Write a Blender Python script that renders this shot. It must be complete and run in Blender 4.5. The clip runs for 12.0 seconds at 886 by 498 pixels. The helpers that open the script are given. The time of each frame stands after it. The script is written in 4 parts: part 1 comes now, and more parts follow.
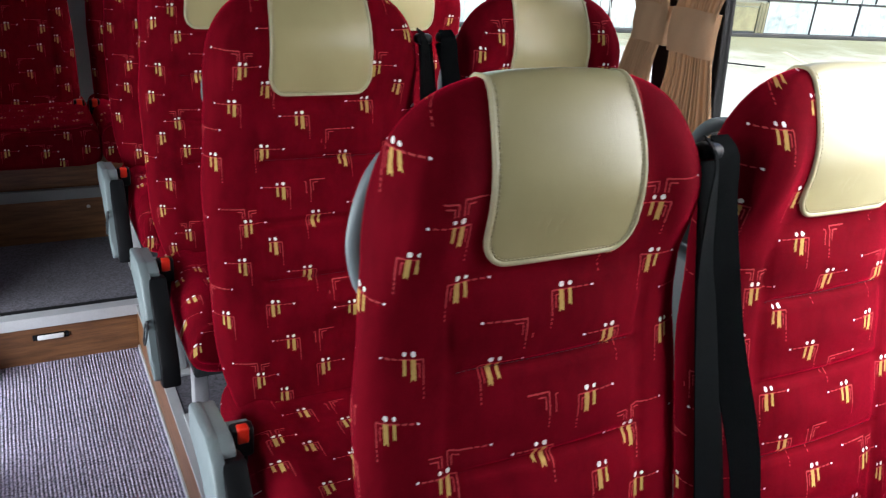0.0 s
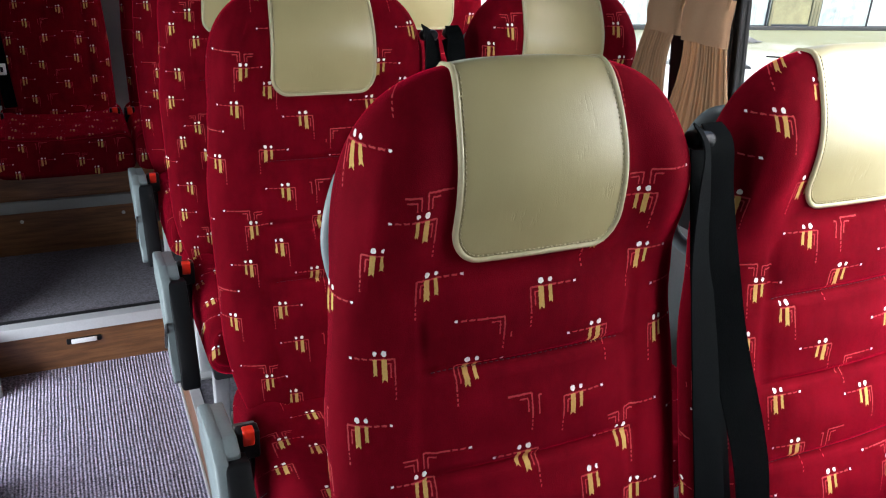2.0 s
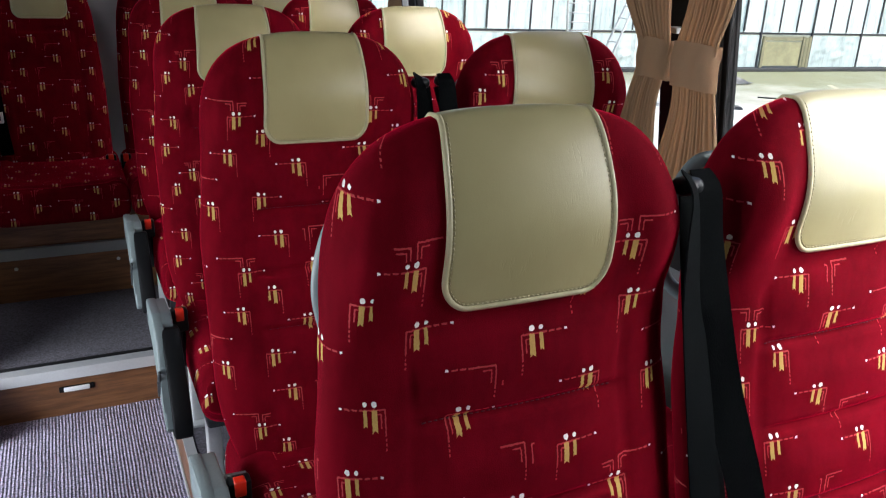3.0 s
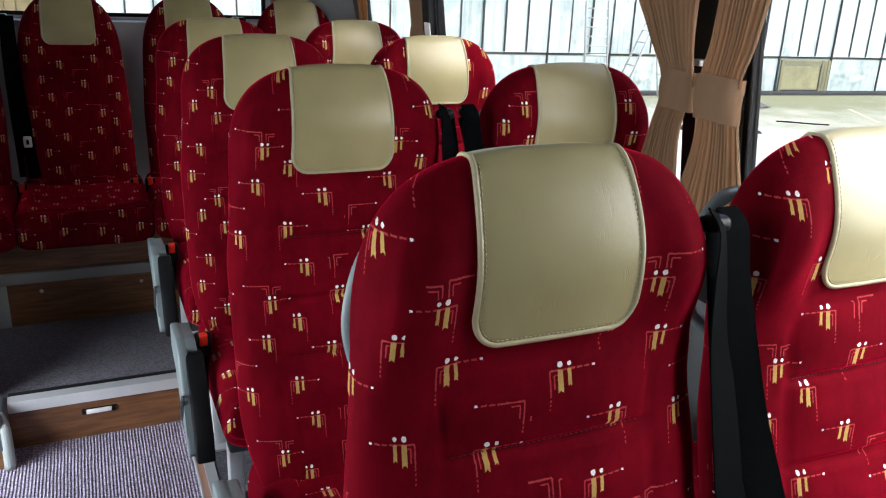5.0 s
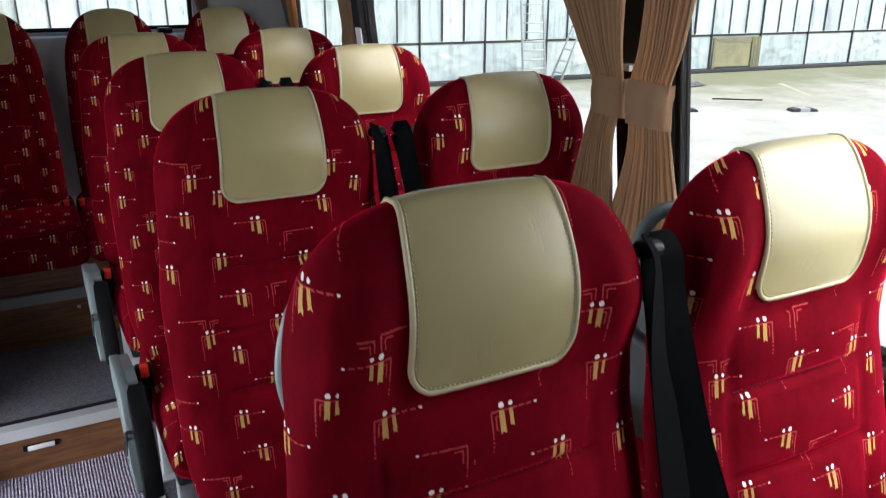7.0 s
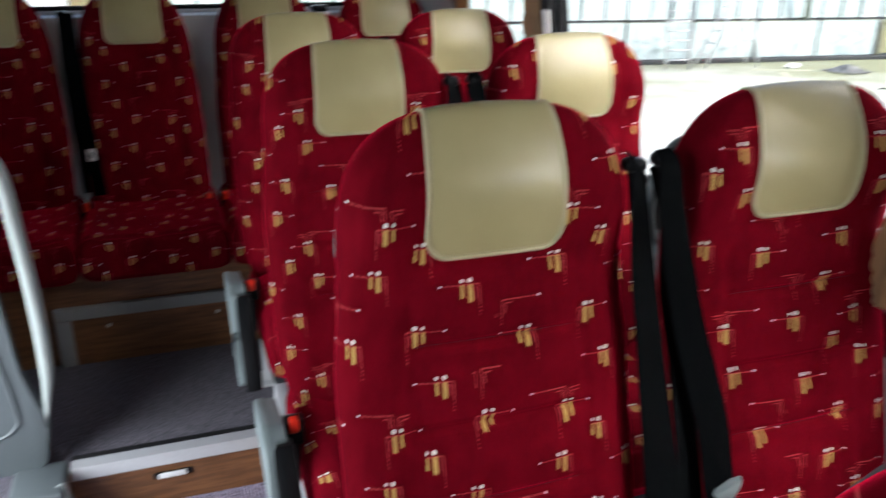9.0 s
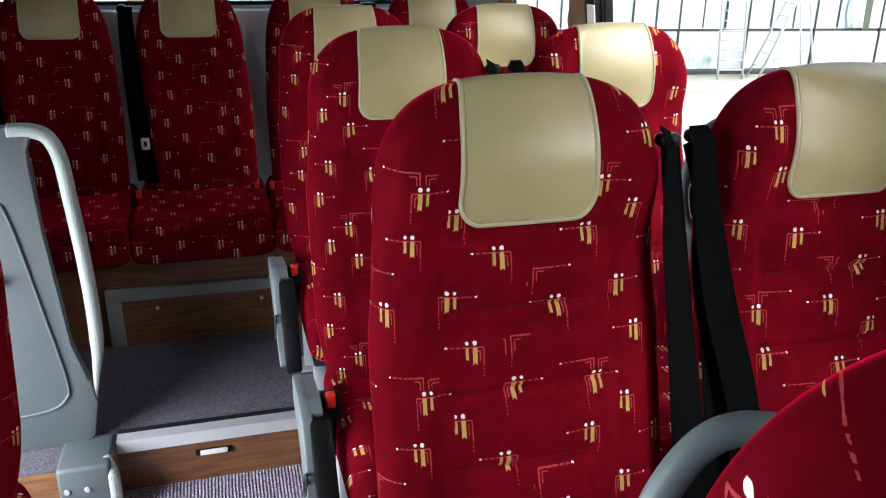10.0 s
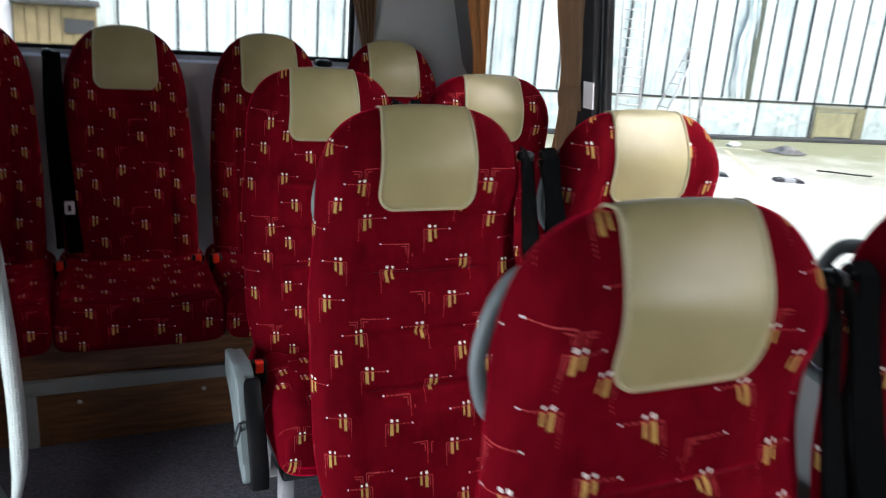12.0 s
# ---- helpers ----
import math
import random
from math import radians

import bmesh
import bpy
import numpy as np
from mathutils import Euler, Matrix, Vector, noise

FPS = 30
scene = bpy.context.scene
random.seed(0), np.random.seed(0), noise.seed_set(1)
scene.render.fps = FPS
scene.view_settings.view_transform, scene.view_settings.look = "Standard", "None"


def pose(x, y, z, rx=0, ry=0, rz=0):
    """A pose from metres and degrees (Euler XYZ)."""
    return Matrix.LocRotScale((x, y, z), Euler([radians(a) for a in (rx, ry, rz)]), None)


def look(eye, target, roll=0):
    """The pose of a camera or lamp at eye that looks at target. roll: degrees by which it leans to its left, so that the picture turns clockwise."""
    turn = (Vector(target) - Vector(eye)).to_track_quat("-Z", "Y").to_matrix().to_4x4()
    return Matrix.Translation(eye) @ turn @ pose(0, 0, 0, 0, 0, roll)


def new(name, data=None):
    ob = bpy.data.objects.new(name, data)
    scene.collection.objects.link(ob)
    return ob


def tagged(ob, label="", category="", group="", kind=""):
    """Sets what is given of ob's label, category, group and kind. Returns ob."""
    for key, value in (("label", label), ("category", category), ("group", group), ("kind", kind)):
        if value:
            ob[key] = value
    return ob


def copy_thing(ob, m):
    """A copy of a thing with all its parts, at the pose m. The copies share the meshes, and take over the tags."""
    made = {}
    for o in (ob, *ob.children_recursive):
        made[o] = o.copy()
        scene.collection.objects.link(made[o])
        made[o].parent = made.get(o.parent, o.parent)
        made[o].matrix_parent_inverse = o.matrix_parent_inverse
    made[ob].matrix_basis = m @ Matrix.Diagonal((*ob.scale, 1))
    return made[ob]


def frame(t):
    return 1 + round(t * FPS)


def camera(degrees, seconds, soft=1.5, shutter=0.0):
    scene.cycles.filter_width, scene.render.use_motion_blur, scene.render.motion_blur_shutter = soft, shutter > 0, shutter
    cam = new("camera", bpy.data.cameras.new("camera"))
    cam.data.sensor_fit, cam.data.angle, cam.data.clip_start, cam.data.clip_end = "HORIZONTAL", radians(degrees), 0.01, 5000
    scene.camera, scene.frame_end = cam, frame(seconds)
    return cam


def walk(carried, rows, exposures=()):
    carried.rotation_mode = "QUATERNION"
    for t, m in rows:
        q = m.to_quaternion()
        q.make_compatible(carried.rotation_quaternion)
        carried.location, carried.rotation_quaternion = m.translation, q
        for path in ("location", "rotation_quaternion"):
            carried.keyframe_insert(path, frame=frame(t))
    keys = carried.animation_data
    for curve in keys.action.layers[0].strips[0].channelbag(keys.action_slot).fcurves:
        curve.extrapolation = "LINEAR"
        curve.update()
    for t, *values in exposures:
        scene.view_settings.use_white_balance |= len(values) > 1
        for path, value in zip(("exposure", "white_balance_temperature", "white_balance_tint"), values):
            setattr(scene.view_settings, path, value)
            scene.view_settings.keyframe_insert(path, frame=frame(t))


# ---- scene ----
cam = camera(58.2, 12.0, soft=1.15, shutter=0.5)
PATH = [
    (0, (0.091, 0.051, 1.561), (0.998, 1.652, 0.778), 5.1),
    (0.5, (0.16, 0.05, 1.564), (1.051, 1.661, 0.784), 3.4),
    (1, (0.166, 0.031, 1.573), (1.032, 1.656, 0.793), 3.9),
    (1.5, (0.166, 0.038, 1.546), (0.982, 1.683, 0.754), 2.8),
    (2, (0.173, 0.035, 1.549), (0.968, 1.695, 0.765), 2.9),
    (2.5, (0.18, 0.036, 1.55), (0.981, 1.697, 0.776), 2.6),
    (3, (0.181, 0.035, 1.556), (0.994, 1.728, 0.869), 2.4),
    (4.8, (0.171, 0.041, 1.565), (0.967, 1.754, 0.908), 2.2),
    (5, (0.165, 0.036, 1.574), (0.947, 1.763, 0.935), 2.4),
    (5.5, (0.162, 0.037, 1.575), (0.939, 1.757, 0.915), 2.6),
    (6, (0.175, 0.036, 1.591), (0.953, 1.758, 0.934), 1.3),
    (6.5, (0.178, 0.038, 1.589), (0.995, 1.741, 0.931), 1.9),
    (6.7, (0.207, 0.042, 1.599), (1.069, 1.717, 0.928), 0.6),
    (8.3, (0.117, 0.36, 1.66), (1.094, 2.012, 1.095), 0.8),
    (8.5, (0.14, 0.429, 1.655), (1.034, 2.125, 1.085), 0.3),
    (8.7, (0.163, 0.483, 1.638), (0.987, 2.212, 1.064), 0.2),
    (9, (0.201, 0.533, 1.608), (0.818, 2.297, 0.894), 0.4),
    (9.2, (0.209, 0.522, 1.597), (0.712, 2.315, 0.869), -0.2),
    (9.5, (0.21, 0.501, 1.594), (0.719, 2.304, 0.895), -0.0),
    (10, (0.202, 0.485, 1.567), (0.714, 2.29, 0.872), 0.6),
    (10.5, (0.215, 0.491, 1.558), (0.705, 2.302, 0.867), 0.5),
    (11, (0.226, 0.512, 1.56), (0.697, 2.325, 0.86), 0.6),
    (11.3, (0.219, 0.58, 1.603), (0.735, 2.382, 0.906), -1.3),
    (11.5, (0.171, 0.604, 1.602), (0.739, 2.417, 0.976), 1.1),
    (11.7, (0.12, 0.661, 1.593), (0.783, 2.466, 1.045), 1.0),
    (12, (0.027, 0.826, 1.591), (0.809, 2.576, 1.019), 4.4),
]
walk(cam, [(t, look(eye, target, roll)) for t, eye, target, roll in PATH],
     [(t, stops, 6200, 10) for t, stops in ((0.0, 1.31), (0.5, 1.09), (1.0, 1.06), (1.5, 1.25), (2.0, 1.40), (2.5, 1.2), (3.0, 1.08),
      (5.0, 1.10), (6.0, 1.06), (6.5, 0.94), (8.5, 0.85), (9.0, 1.36), (9.5, 1.50), (10.5, 1.53), (11.0, 1.58), (11.5, 1.38), (12.0, 1.10))])

import mathutils

# ---- light ----
world = bpy.data.worlds.new("overcast_sky")
scene.world = world
world.use_nodes = True
wn = world.node_tree
sky = wn.nodes.new("ShaderNodeTexSky")
sky.sky_type = "NISHITA"
sky.sun_disc = False
sky.sun_elevation, sky.sun_rotation = radians(46), radians(135)
sky.air_density, sky.dust_density = 1.0, 4.0
wn.nodes["Background"].inputs["Strength"].default_value = 0.15
wn.links.new(sky.outputs[0], wn.nodes["Background"].inputs["Color"])
sun_data = bpy.data.lights.new("sun", "SUN")
sun_data.energy, sun_data.angle, sun_data.color = 0.85, radians(40), (0.98, 0.99, 1.0)
sun = new("sun", sun_data)
sun.matrix_world = look((5.0, -5.0, 7.3), (0, 0, 0))
scene.view_settings.exposure = 1.6


def window_lamp(name, eye, target, w, h, watts):
    data = bpy.data.lights.new(name, "AREA")
    data.shape, data.size, data.size_y, data.energy = "RECTANGLE", w, h, watts
    data.color = (0.95, 0.98, 1.0)
    new(name, data).matrix_world = look(eye, target)


# ---- shader helpers ----
class Sock:
    """A value in a node tree, with arithmetic."""
    def __init__(self, nt, out):
        self.nt, self.out = nt, out

    def op(self, kind, *others):
        node = self.nt.nodes.new("ShaderNodeMath")
        node.operation = kind
        self.nt.links.new(self.out, node.inputs[0])
        for i, o in enumerate(others):
            if isinstance(o, Sock):
                self.nt.links.new(o.out, node.inputs[i + 1])
            else:
                node.inputs[i + 1].default_value = o
        return Sock(self.nt, node.outputs[0])

    def __add__(self, o): return self.op("ADD", o)
    def __sub__(self, o): return self.op("SUBTRACT", o)
    def __mul__(self, o): return self.op("MULTIPLY", o)
    def __truediv__(self, o): return self.op("DIVIDE", o)
    def floor(self): return self.op("FLOOR")
    def fract(self): return self.op("FRACT")
    def abs(self): return self.op("ABSOLUTE")
    def lt(self, o): return self.op("LESS_THAN", o)
    def gt(self, o): return self.op("GREATER_THAN", o)
    def max(self, o): return self.op("MAXIMUM", o)
    def within(self, a, b): return self.gt(a) * self.lt(b)


class Mat:
    """A procedural material: a Principled shader and short ways to feed it."""
    def __init__(self, name, color, rough=0.6, metal=0.0, **kw):
        self.m = bpy.data.materials.new(name)
        self.m.use_nodes = True
        self.nt = self.m.node_tree
        self.b = self.nt.nodes["Principled BSDF"]
        self.set("Base Color", (*color, 1))
        self.set("Roughness", rough)
        self.set("Metallic", metal)
        for k, v in kw.items():
            self.set(k.replace("_", " "), v)

    def set(self, name, v):
        if isinstance(v, Sock):
            v = v.out
        if isinstance(v, bpy.types.NodeSocket):
            self.nt.links.new(v, self.b.inputs[name])
        else:
            self.b.inputs[name].default_value = v

    def node(self, kind, ins=None, data_type="", blend_type="", feature="", noise_dimensions=""):
        n = self.nt.nodes.new(kind)
        if data_type:
            n.data_type = data_type
        if blend_type:
            n.blend_type = blend_type
        if feature:
            n.feature = feature
        if noise_dimensions:
            n.noise_dimensions = noise_dimensions
        for k, v in (ins or {}).items():
            if isinstance(v, Sock):
                v = v.out
            if isinstance(v, bpy.types.NodeSocket):
                self.nt.links.new(v, n.inputs[k])
            else:
                n.inputs[k].default_value = v
        return n

    def coord(self, kind="Object", scale=(1, 1, 1)):
        c = self.node("ShaderNodeTexCoord").outputs[kind]
        return self.node("ShaderNodeMapping", {"Vector": c, "Scale": scale}).outputs[0]

    def noise(self, vec, scale, detail=3.0, rough=0.55):
        return Sock(self.nt, self.node("ShaderNodeTexNoise", {"Vector": vec, "Scale": scale, "Detail": detail, "Roughness": rough}).outputs["Fac"])

    def mix(self, fac, a, b, mode="MIX"):
        n = self.node("ShaderNodeMix", data_type="RGBA", blend_type=mode)
        for i, v in ((0, fac), (6, a), (7, b)):
            if isinstance(v, Sock):
                v = v.out
            if isinstance(v, bpy.types.NodeSocket):
                self.nt.links.new(v, n.inputs[i])
            else:
                n.inputs[i].default_value = v if i == 0 else (*v, 1)
        return n.outputs[2]

    def ramp(self, fac, lo, hi):
        n = self.node("ShaderNodeMapRange", {"Value": fac, "From Min": lo, "From Max": hi})
        return Sock(self.nt, n.outputs[0])

    def bump(self, height, strength, dist=0.002):
        n = self.node("ShaderNodeBump", {"Height": height, "Strength": strength, "Distance": dist})
        self.set("Normal", n.outputs[0])

    def two_tone(self, vec, a, b, big=3.0, fine=60.0, lo=0.35, hi=0.65, fine_amount=0.25, bump=0.1, dist=0.001, rough=None):
        """Base colour from a broad stain noise and a fine grain, with relief."""
        n1, n2 = self.noise(vec, big), self.noise(vec, fine, 2.0)
        c = self.mix(self.ramp(n1, lo, hi), a, b)
        c = self.mix(self.ramp(n2, 0.3, 0.7) * fine_amount, c, tuple(0.4 * v for v in a))
        self.set("Base Color", c)
        if rough:
            self.set("Roughness", self.node("ShaderNodeMapRange", {"Value": n1, "To Min": rough[0], "To Max": rough[1]}).outputs[0])
        self.bump(n2, bump, dist)
        return self


# ---- materials ----
def fabric_material():
    """Red moquette with white dots, gold ribbons and thin angled lines, woven in staggered rows."""
    m = Mat("red_moquette", (0.2, 0.004, 0.012), 0.85, Sheen_Weight=0.85, Sheen_Roughness=0.30, Sheen_Tint=(1.0, 0.004, 0.06, 1))
    nt = m.nt
    m.set("Specular IOR Level", 0.02)
    sep = m.node("ShaderNodeSeparateXYZ", {"Vector": m.node("ShaderNodeTexCoord").outputs["UV"]})
    u = Sock(nt, sep.outputs[0]) * 1000.0
    v = Sock(nt, sep.outputs[1]) * 1000.0
    weave = m.node("ShaderNodeTexNoise", {"Vector": m.node("ShaderNodeTexCoord").outputs["UV"], "Scale": 420.0, "Detail": 2.0})
    wsep = m.node("ShaderNodeSeparateColor", {0: weave.outputs["Color"]})
    u = u + (Sock(nt, wsep.outputs[0]) - 0.5) * 2.4
    v = v + (Sock(nt, wsep.outputs[1]) - 0.5) * 2.4
    # the woven repeat, 260 x 281 mm: each motif's place, which way it faces, and whether it carries ribbons
    repeat = ((19, 887, 1, 0), (-14, 796, 1, 0), (78, 748, -1, 0), (-112, 686, -1, 1), (-48, 912, -1, 1), (-116, 853, 1, 1),
              (-90, 785, -1, 1), (-23, 730, 1, 1), (102, 721, 1, 1), (82, 934, -1, 1), (36, 837, -1, 1))
    x = y = ribbons = None
    for cu, cv, way, on in repeat:
        du = ((u - cu) / 260.0 + 0.5).fract() * 260.0 - 130.0
        dv = ((v - cv) / 281.0 + 0.8).fract() * 281.0 - 224.8
        px, py = du * (1.2 * way) + 6.75, dv * 1.2 + 6.0
        if x is None:
            x, y, ribbons = px, py, px * 0.0 + on
            continue
        inside = px.within(-48.0, 54.0) * py.within(-53.0, 12.0)
        x, y = x + inside * (px - x), y + inside * (py - y)
        ribbons = ribbons + inside * (ribbons * -1.0 + on)
    # gold ribbons with notched ends and two white dots above them
    thick = x.abs().lt(3.9) * y.within(-30.0, -1.0) * (y + x.abs() * 0.9).gt(-26.0)
    x2 = (x - 13.5).abs()
    thin = x2.lt(2.6) * y.within(-24.0, -1.0) * (y + x2 * 0.9).gt(-20.0)
    d1 = (x * x + (y - 6.0) * (y - 6.0)).lt(14.5)
    d2 = (x2 * x2 + (y - 6.0) * (y - 6.0)).lt(9.0)
    gold, white = thick.max(thin) * ribbons, d1.max(d2) * ribbons
    dashes = x.within(22.0, 46.0) * ((x / 11.0).fract()).gt(0.28)
    bar = (y + 1.0).abs().lt(1.2) * x.within(-15.0, 22.0).max(dashes)
    white = white.max((y + 1.0).abs().lt(1.5) * x.within(48.0, 52.3))
    down = (x + 15.0).abs().lt(1.1) * y.within(-30.0, -1.0).max(y.within(-52.0, -30.0) * ((y / 6.0).fract()).gt(0.45))
    inner = ((x + 9.0).abs().lt(1.0) * y.within(-24.0, -6.5)).max((y + 6.5).abs().lt(1.0) * x.within(-9.0, 3.0))
    # the same corner again, turned away from the first
    far = ((x + 25.0).abs().lt(1.05) * y.within(-30.0, -5.0)).max((y + 5.0).abs().lt(1.05) * x.within(-47.0, -25.0))
    far2 = ((x + 31.0).abs().lt(0.95) * y.within(-22.0, -10.5)).max((y + 10.5).abs().lt(0.95) * x.within(-45.0, -31.0))
    line = bar.max(down).max(inner).max(far.max(far2) * (ribbons * -1.0 + 1.0))
    obj = m.coord("Object")
    nap = m.noise(obj, 8.0, 4.0, 0.6) * 0.65 + m.noise(m.coord("Object", (1.0, 1.0, 0.35)), 45.0, 3.0, 0.6) * 0.35
    pile = m.noise(obj, 900.0, 2.0)
    base = m.mix(m.ramp(nap, 0.36, 0.64), (0.09, 0.0009, 0.005), (0.150, 0.0018, 0.0086))
    base = m.mix(m.ramp(pile, 0.35, 0.75) * 0.45, base, (0.07, 0.001, 0.004))
    c = m.mix(line * 0.68, base, (0.46, 0.06, 0.065))
    c = m.mix(gold, c, m.mix(m.ramp(pile, 0.3, 0.7), (0.52, 0.34, 0.11), (0.40, 0.25, 0.07)))
    c = m.mix(white, c, (0.78, 0.74, 0.70))
    m.set("Base Color", c)
    m.bump(pile, 0.35, 0.001)
    return m.m


def leather_material():
    m = Mat("beige_leatherette", (0.42, 0.35, 0.2), 0.42, Coat_Weight=0.2, Coat_Roughness=0.3)
    obj = m.coord("Object")
    grain = Sock(m.nt, m.node("ShaderNodeTexVoronoi", {"Vector": obj, "Scale": 520.0}, feature="DISTANCE_TO_EDGE").outputs[0])
    crease = m.noise(m.coord("Object", (60, 14, 14)), 1.0, 4.0, 0.7)
    big = m.noise(obj, 7.0)
    c = m.mix(m.ramp(big, 0.3, 0.7), (0.372, 0.327, 0.163), (0.316, 0.274, 0.128))
    m.set("Base Color", c)
    m.set("Roughness", m.node("ShaderNodeMapRange", {"Value": m.noise(obj, 25.0), "To Min": 0.3, "To Max": 0.44}).outputs[0])
    fold = m.noise(m.coord("Object", (95, 30, 16)), 1.0, 3.0, 0.6)
    crack = m.ramp((fold - 0.5).abs(), 0.0, 0.035)
    worn = m.ramp(m.noise(obj, 16.0, 2.0), 0.58, 0.7)
    m.bump(grain * 0.3 + crease * 0.7 + (crack - 1.0) * worn * 0.8, 0.25, 0.0012)
    return m.m


def carpet_material(ribbed):
    m = Mat("ribbed_carpet" if ribbed else "dimmed_loop_carpet", (0.1, 0.085, 0.12), 0.95, Sheen_Weight=0.15)
    obj = m.coord("Object")
    fleck, big = m.noise(obj, 190.0 if ribbed else 150.0, 3.0, 0.75), m.noise(obj, 5.0)
    # the platform carpet's dimness is put into its colour: the purple scaled to 0.19
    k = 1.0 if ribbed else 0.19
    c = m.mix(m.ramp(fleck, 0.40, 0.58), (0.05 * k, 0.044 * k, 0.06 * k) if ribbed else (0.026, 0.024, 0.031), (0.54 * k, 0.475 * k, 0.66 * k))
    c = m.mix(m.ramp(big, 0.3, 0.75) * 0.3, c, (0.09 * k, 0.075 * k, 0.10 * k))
    height = fleck * 0.5
    if ribbed:
        sx = Sock(m.nt, m.node("ShaderNodeSeparateXYZ", {"Vector": obj}).outputs[0])
        rib = ((sx * 105.0 + m.noise(obj, 6.0) * 0.7).fract() - 0.5).abs() * 2.0
        c = m.mix(m.ramp(rib, 0.5, 0.95) * 0.32, c, (0.035, 0.03, 0.042))
        height = height + (rib * -1.0 + 1.0) * 1.5
    m.set("Base Color", c)
    m.bump(height, 0.8, 0.003)
    return m.m


def wood_material():
    m = Mat("brown_wood_laminate", (0.2, 0.1, 0.04), 0.38)
    vec = m.coord("Object", (3.0, 3.0, 30.0))
    grain = m.noise(vec, 2.2, 5.0, 0.65)
    streak = m.noise(m.coord("Object", (4.0, 4.0, 110.0)), 2.0, 5.0, 0.7)
    c = m.mix(m.ramp(grain, 0.35, 0.68), (0.11, 0.045, 0.017), (0.24, 0.108, 0.042))
    c = m.mix(m.ramp(streak, 0.45, 0.7) * 0.4, c, (0.05, 0.022, 0.009))
    m.set("Base Color", c)
    m.bump(streak, 0.08, 0.0006)
    return m.m


def curtain_material():
    m = Mat("tan_curtain_cloth", (0.36, 0.2, 0.1), 0.9)
    obj = m.coord("Object")
    n = m.noise(m.coord("Object", (300, 300, 60)), 3.0)
    c = m.mix(m.ramp(n, 0.3, 0.7), (0.27, 0.172, 0.099), (0.22, 0.14, 0.08))
    m.set("Base Color", c)
    m.bump(n, 0.2, 0.001)
    tr = m.node("ShaderNodeBsdfTranslucent", {"Color": (0.8, 0.5, 0.25, 1)})
    mx = m.node("ShaderNodeMixShader", {0: 0.33, 1: m.b.outputs[0], 2: tr.outputs[0]})
    m.nt.links.new(mx.outputs[0], m.nt.nodes["Material Output"].inputs[0])
    return m.m


def webbing_material():
    m = Mat("black_webbing", (0.008, 0.009, 0.010), 0.7, Specular_IOR_Level=0.02)
    w = m.noise(m.coord("Object", (900, 900, 300)), 1.0, 2.0)
    m.set("Base Color", m.mix(m.ramp(w, 0.3, 0.7), (0.0012, 0.0015, 0.0017), (0.0036, 0.0043, 0.0048)))
    m.bump(w, 0.3, 0.0008)
    return m.m


def plain(name, a, b, rough=(0.4, 0.55), metal=0.0, big=4.0, fine=200.0, bump=0.08, fine_amount=0.12):
    m = Mat(name, a, rough[0], metal)
    if max(a) < 0.02:
        m.set("Specular IOR Level", 0.15)
    return m.two_tone(m.coord("Object"), a, b, big, fine, 0.3, 0.7, fine_amount, bump, 0.0008, rough).m


def sheet_material(name="weathered_pale_sheeting", lift=1.0, wrinkle=False):
    """Weathered pale sheeting with water streaks and bluish blotches."""
    m = Mat(name, (0.6, 0.66, 0.68), 0.35 if wrinkle else 0.5)
    obj = m.coord("Object")
    rnd = Sock(m.nt, m.node("ShaderNodeObjectInfo").outputs["Random"])
    move = m.node("ShaderNodeCombineXYZ", {0: rnd * 37.0, 1: rnd * 11.0, 2: rnd * 5.0}).outputs[0]
    def shifted(scale):
        c = m.node("ShaderNodeVectorMath", {0: obj, 1: move}).outputs[0]
        return m.node("ShaderNodeMapping", {"Vector": c, "Scale": scale}).outputs[0]
    streak = m.noise(shifted((7.0, 7.0, 0.35)), 1.3, 6.0, 0.7)
    blot = m.noise(shifted((1.0, 1.0, 0.7)), 1.9, 5.0, 0.65)
    fine = m.noise(shifted((3.0, 3.0, 1.0)), 6.0, 4.0, 0.7)
    c = m.mix(rnd, (0.61 * lift, 0.735 * lift, 0.72 * lift), (0.73 * lift, 0.84 * lift, 0.83 * lift))
    c = m.mix(m.ramp(streak, 0.5, 0.68) * 0.5, c, (0.21, 0.275, 0.305))
    c = m.mix(m.ramp(blot, 0.52, 0.7) * 0.5, c, (0.21, 0.275, 0.31))
    c = m.mix(m.ramp(fine, 0.58, 0.72) * 0.5, c, (0.11, 0.13, 0.125))
    m.set("Base Color", c)
    m.bump(blot + fine * 0.3, 0.5, 0.03)
    return m.m


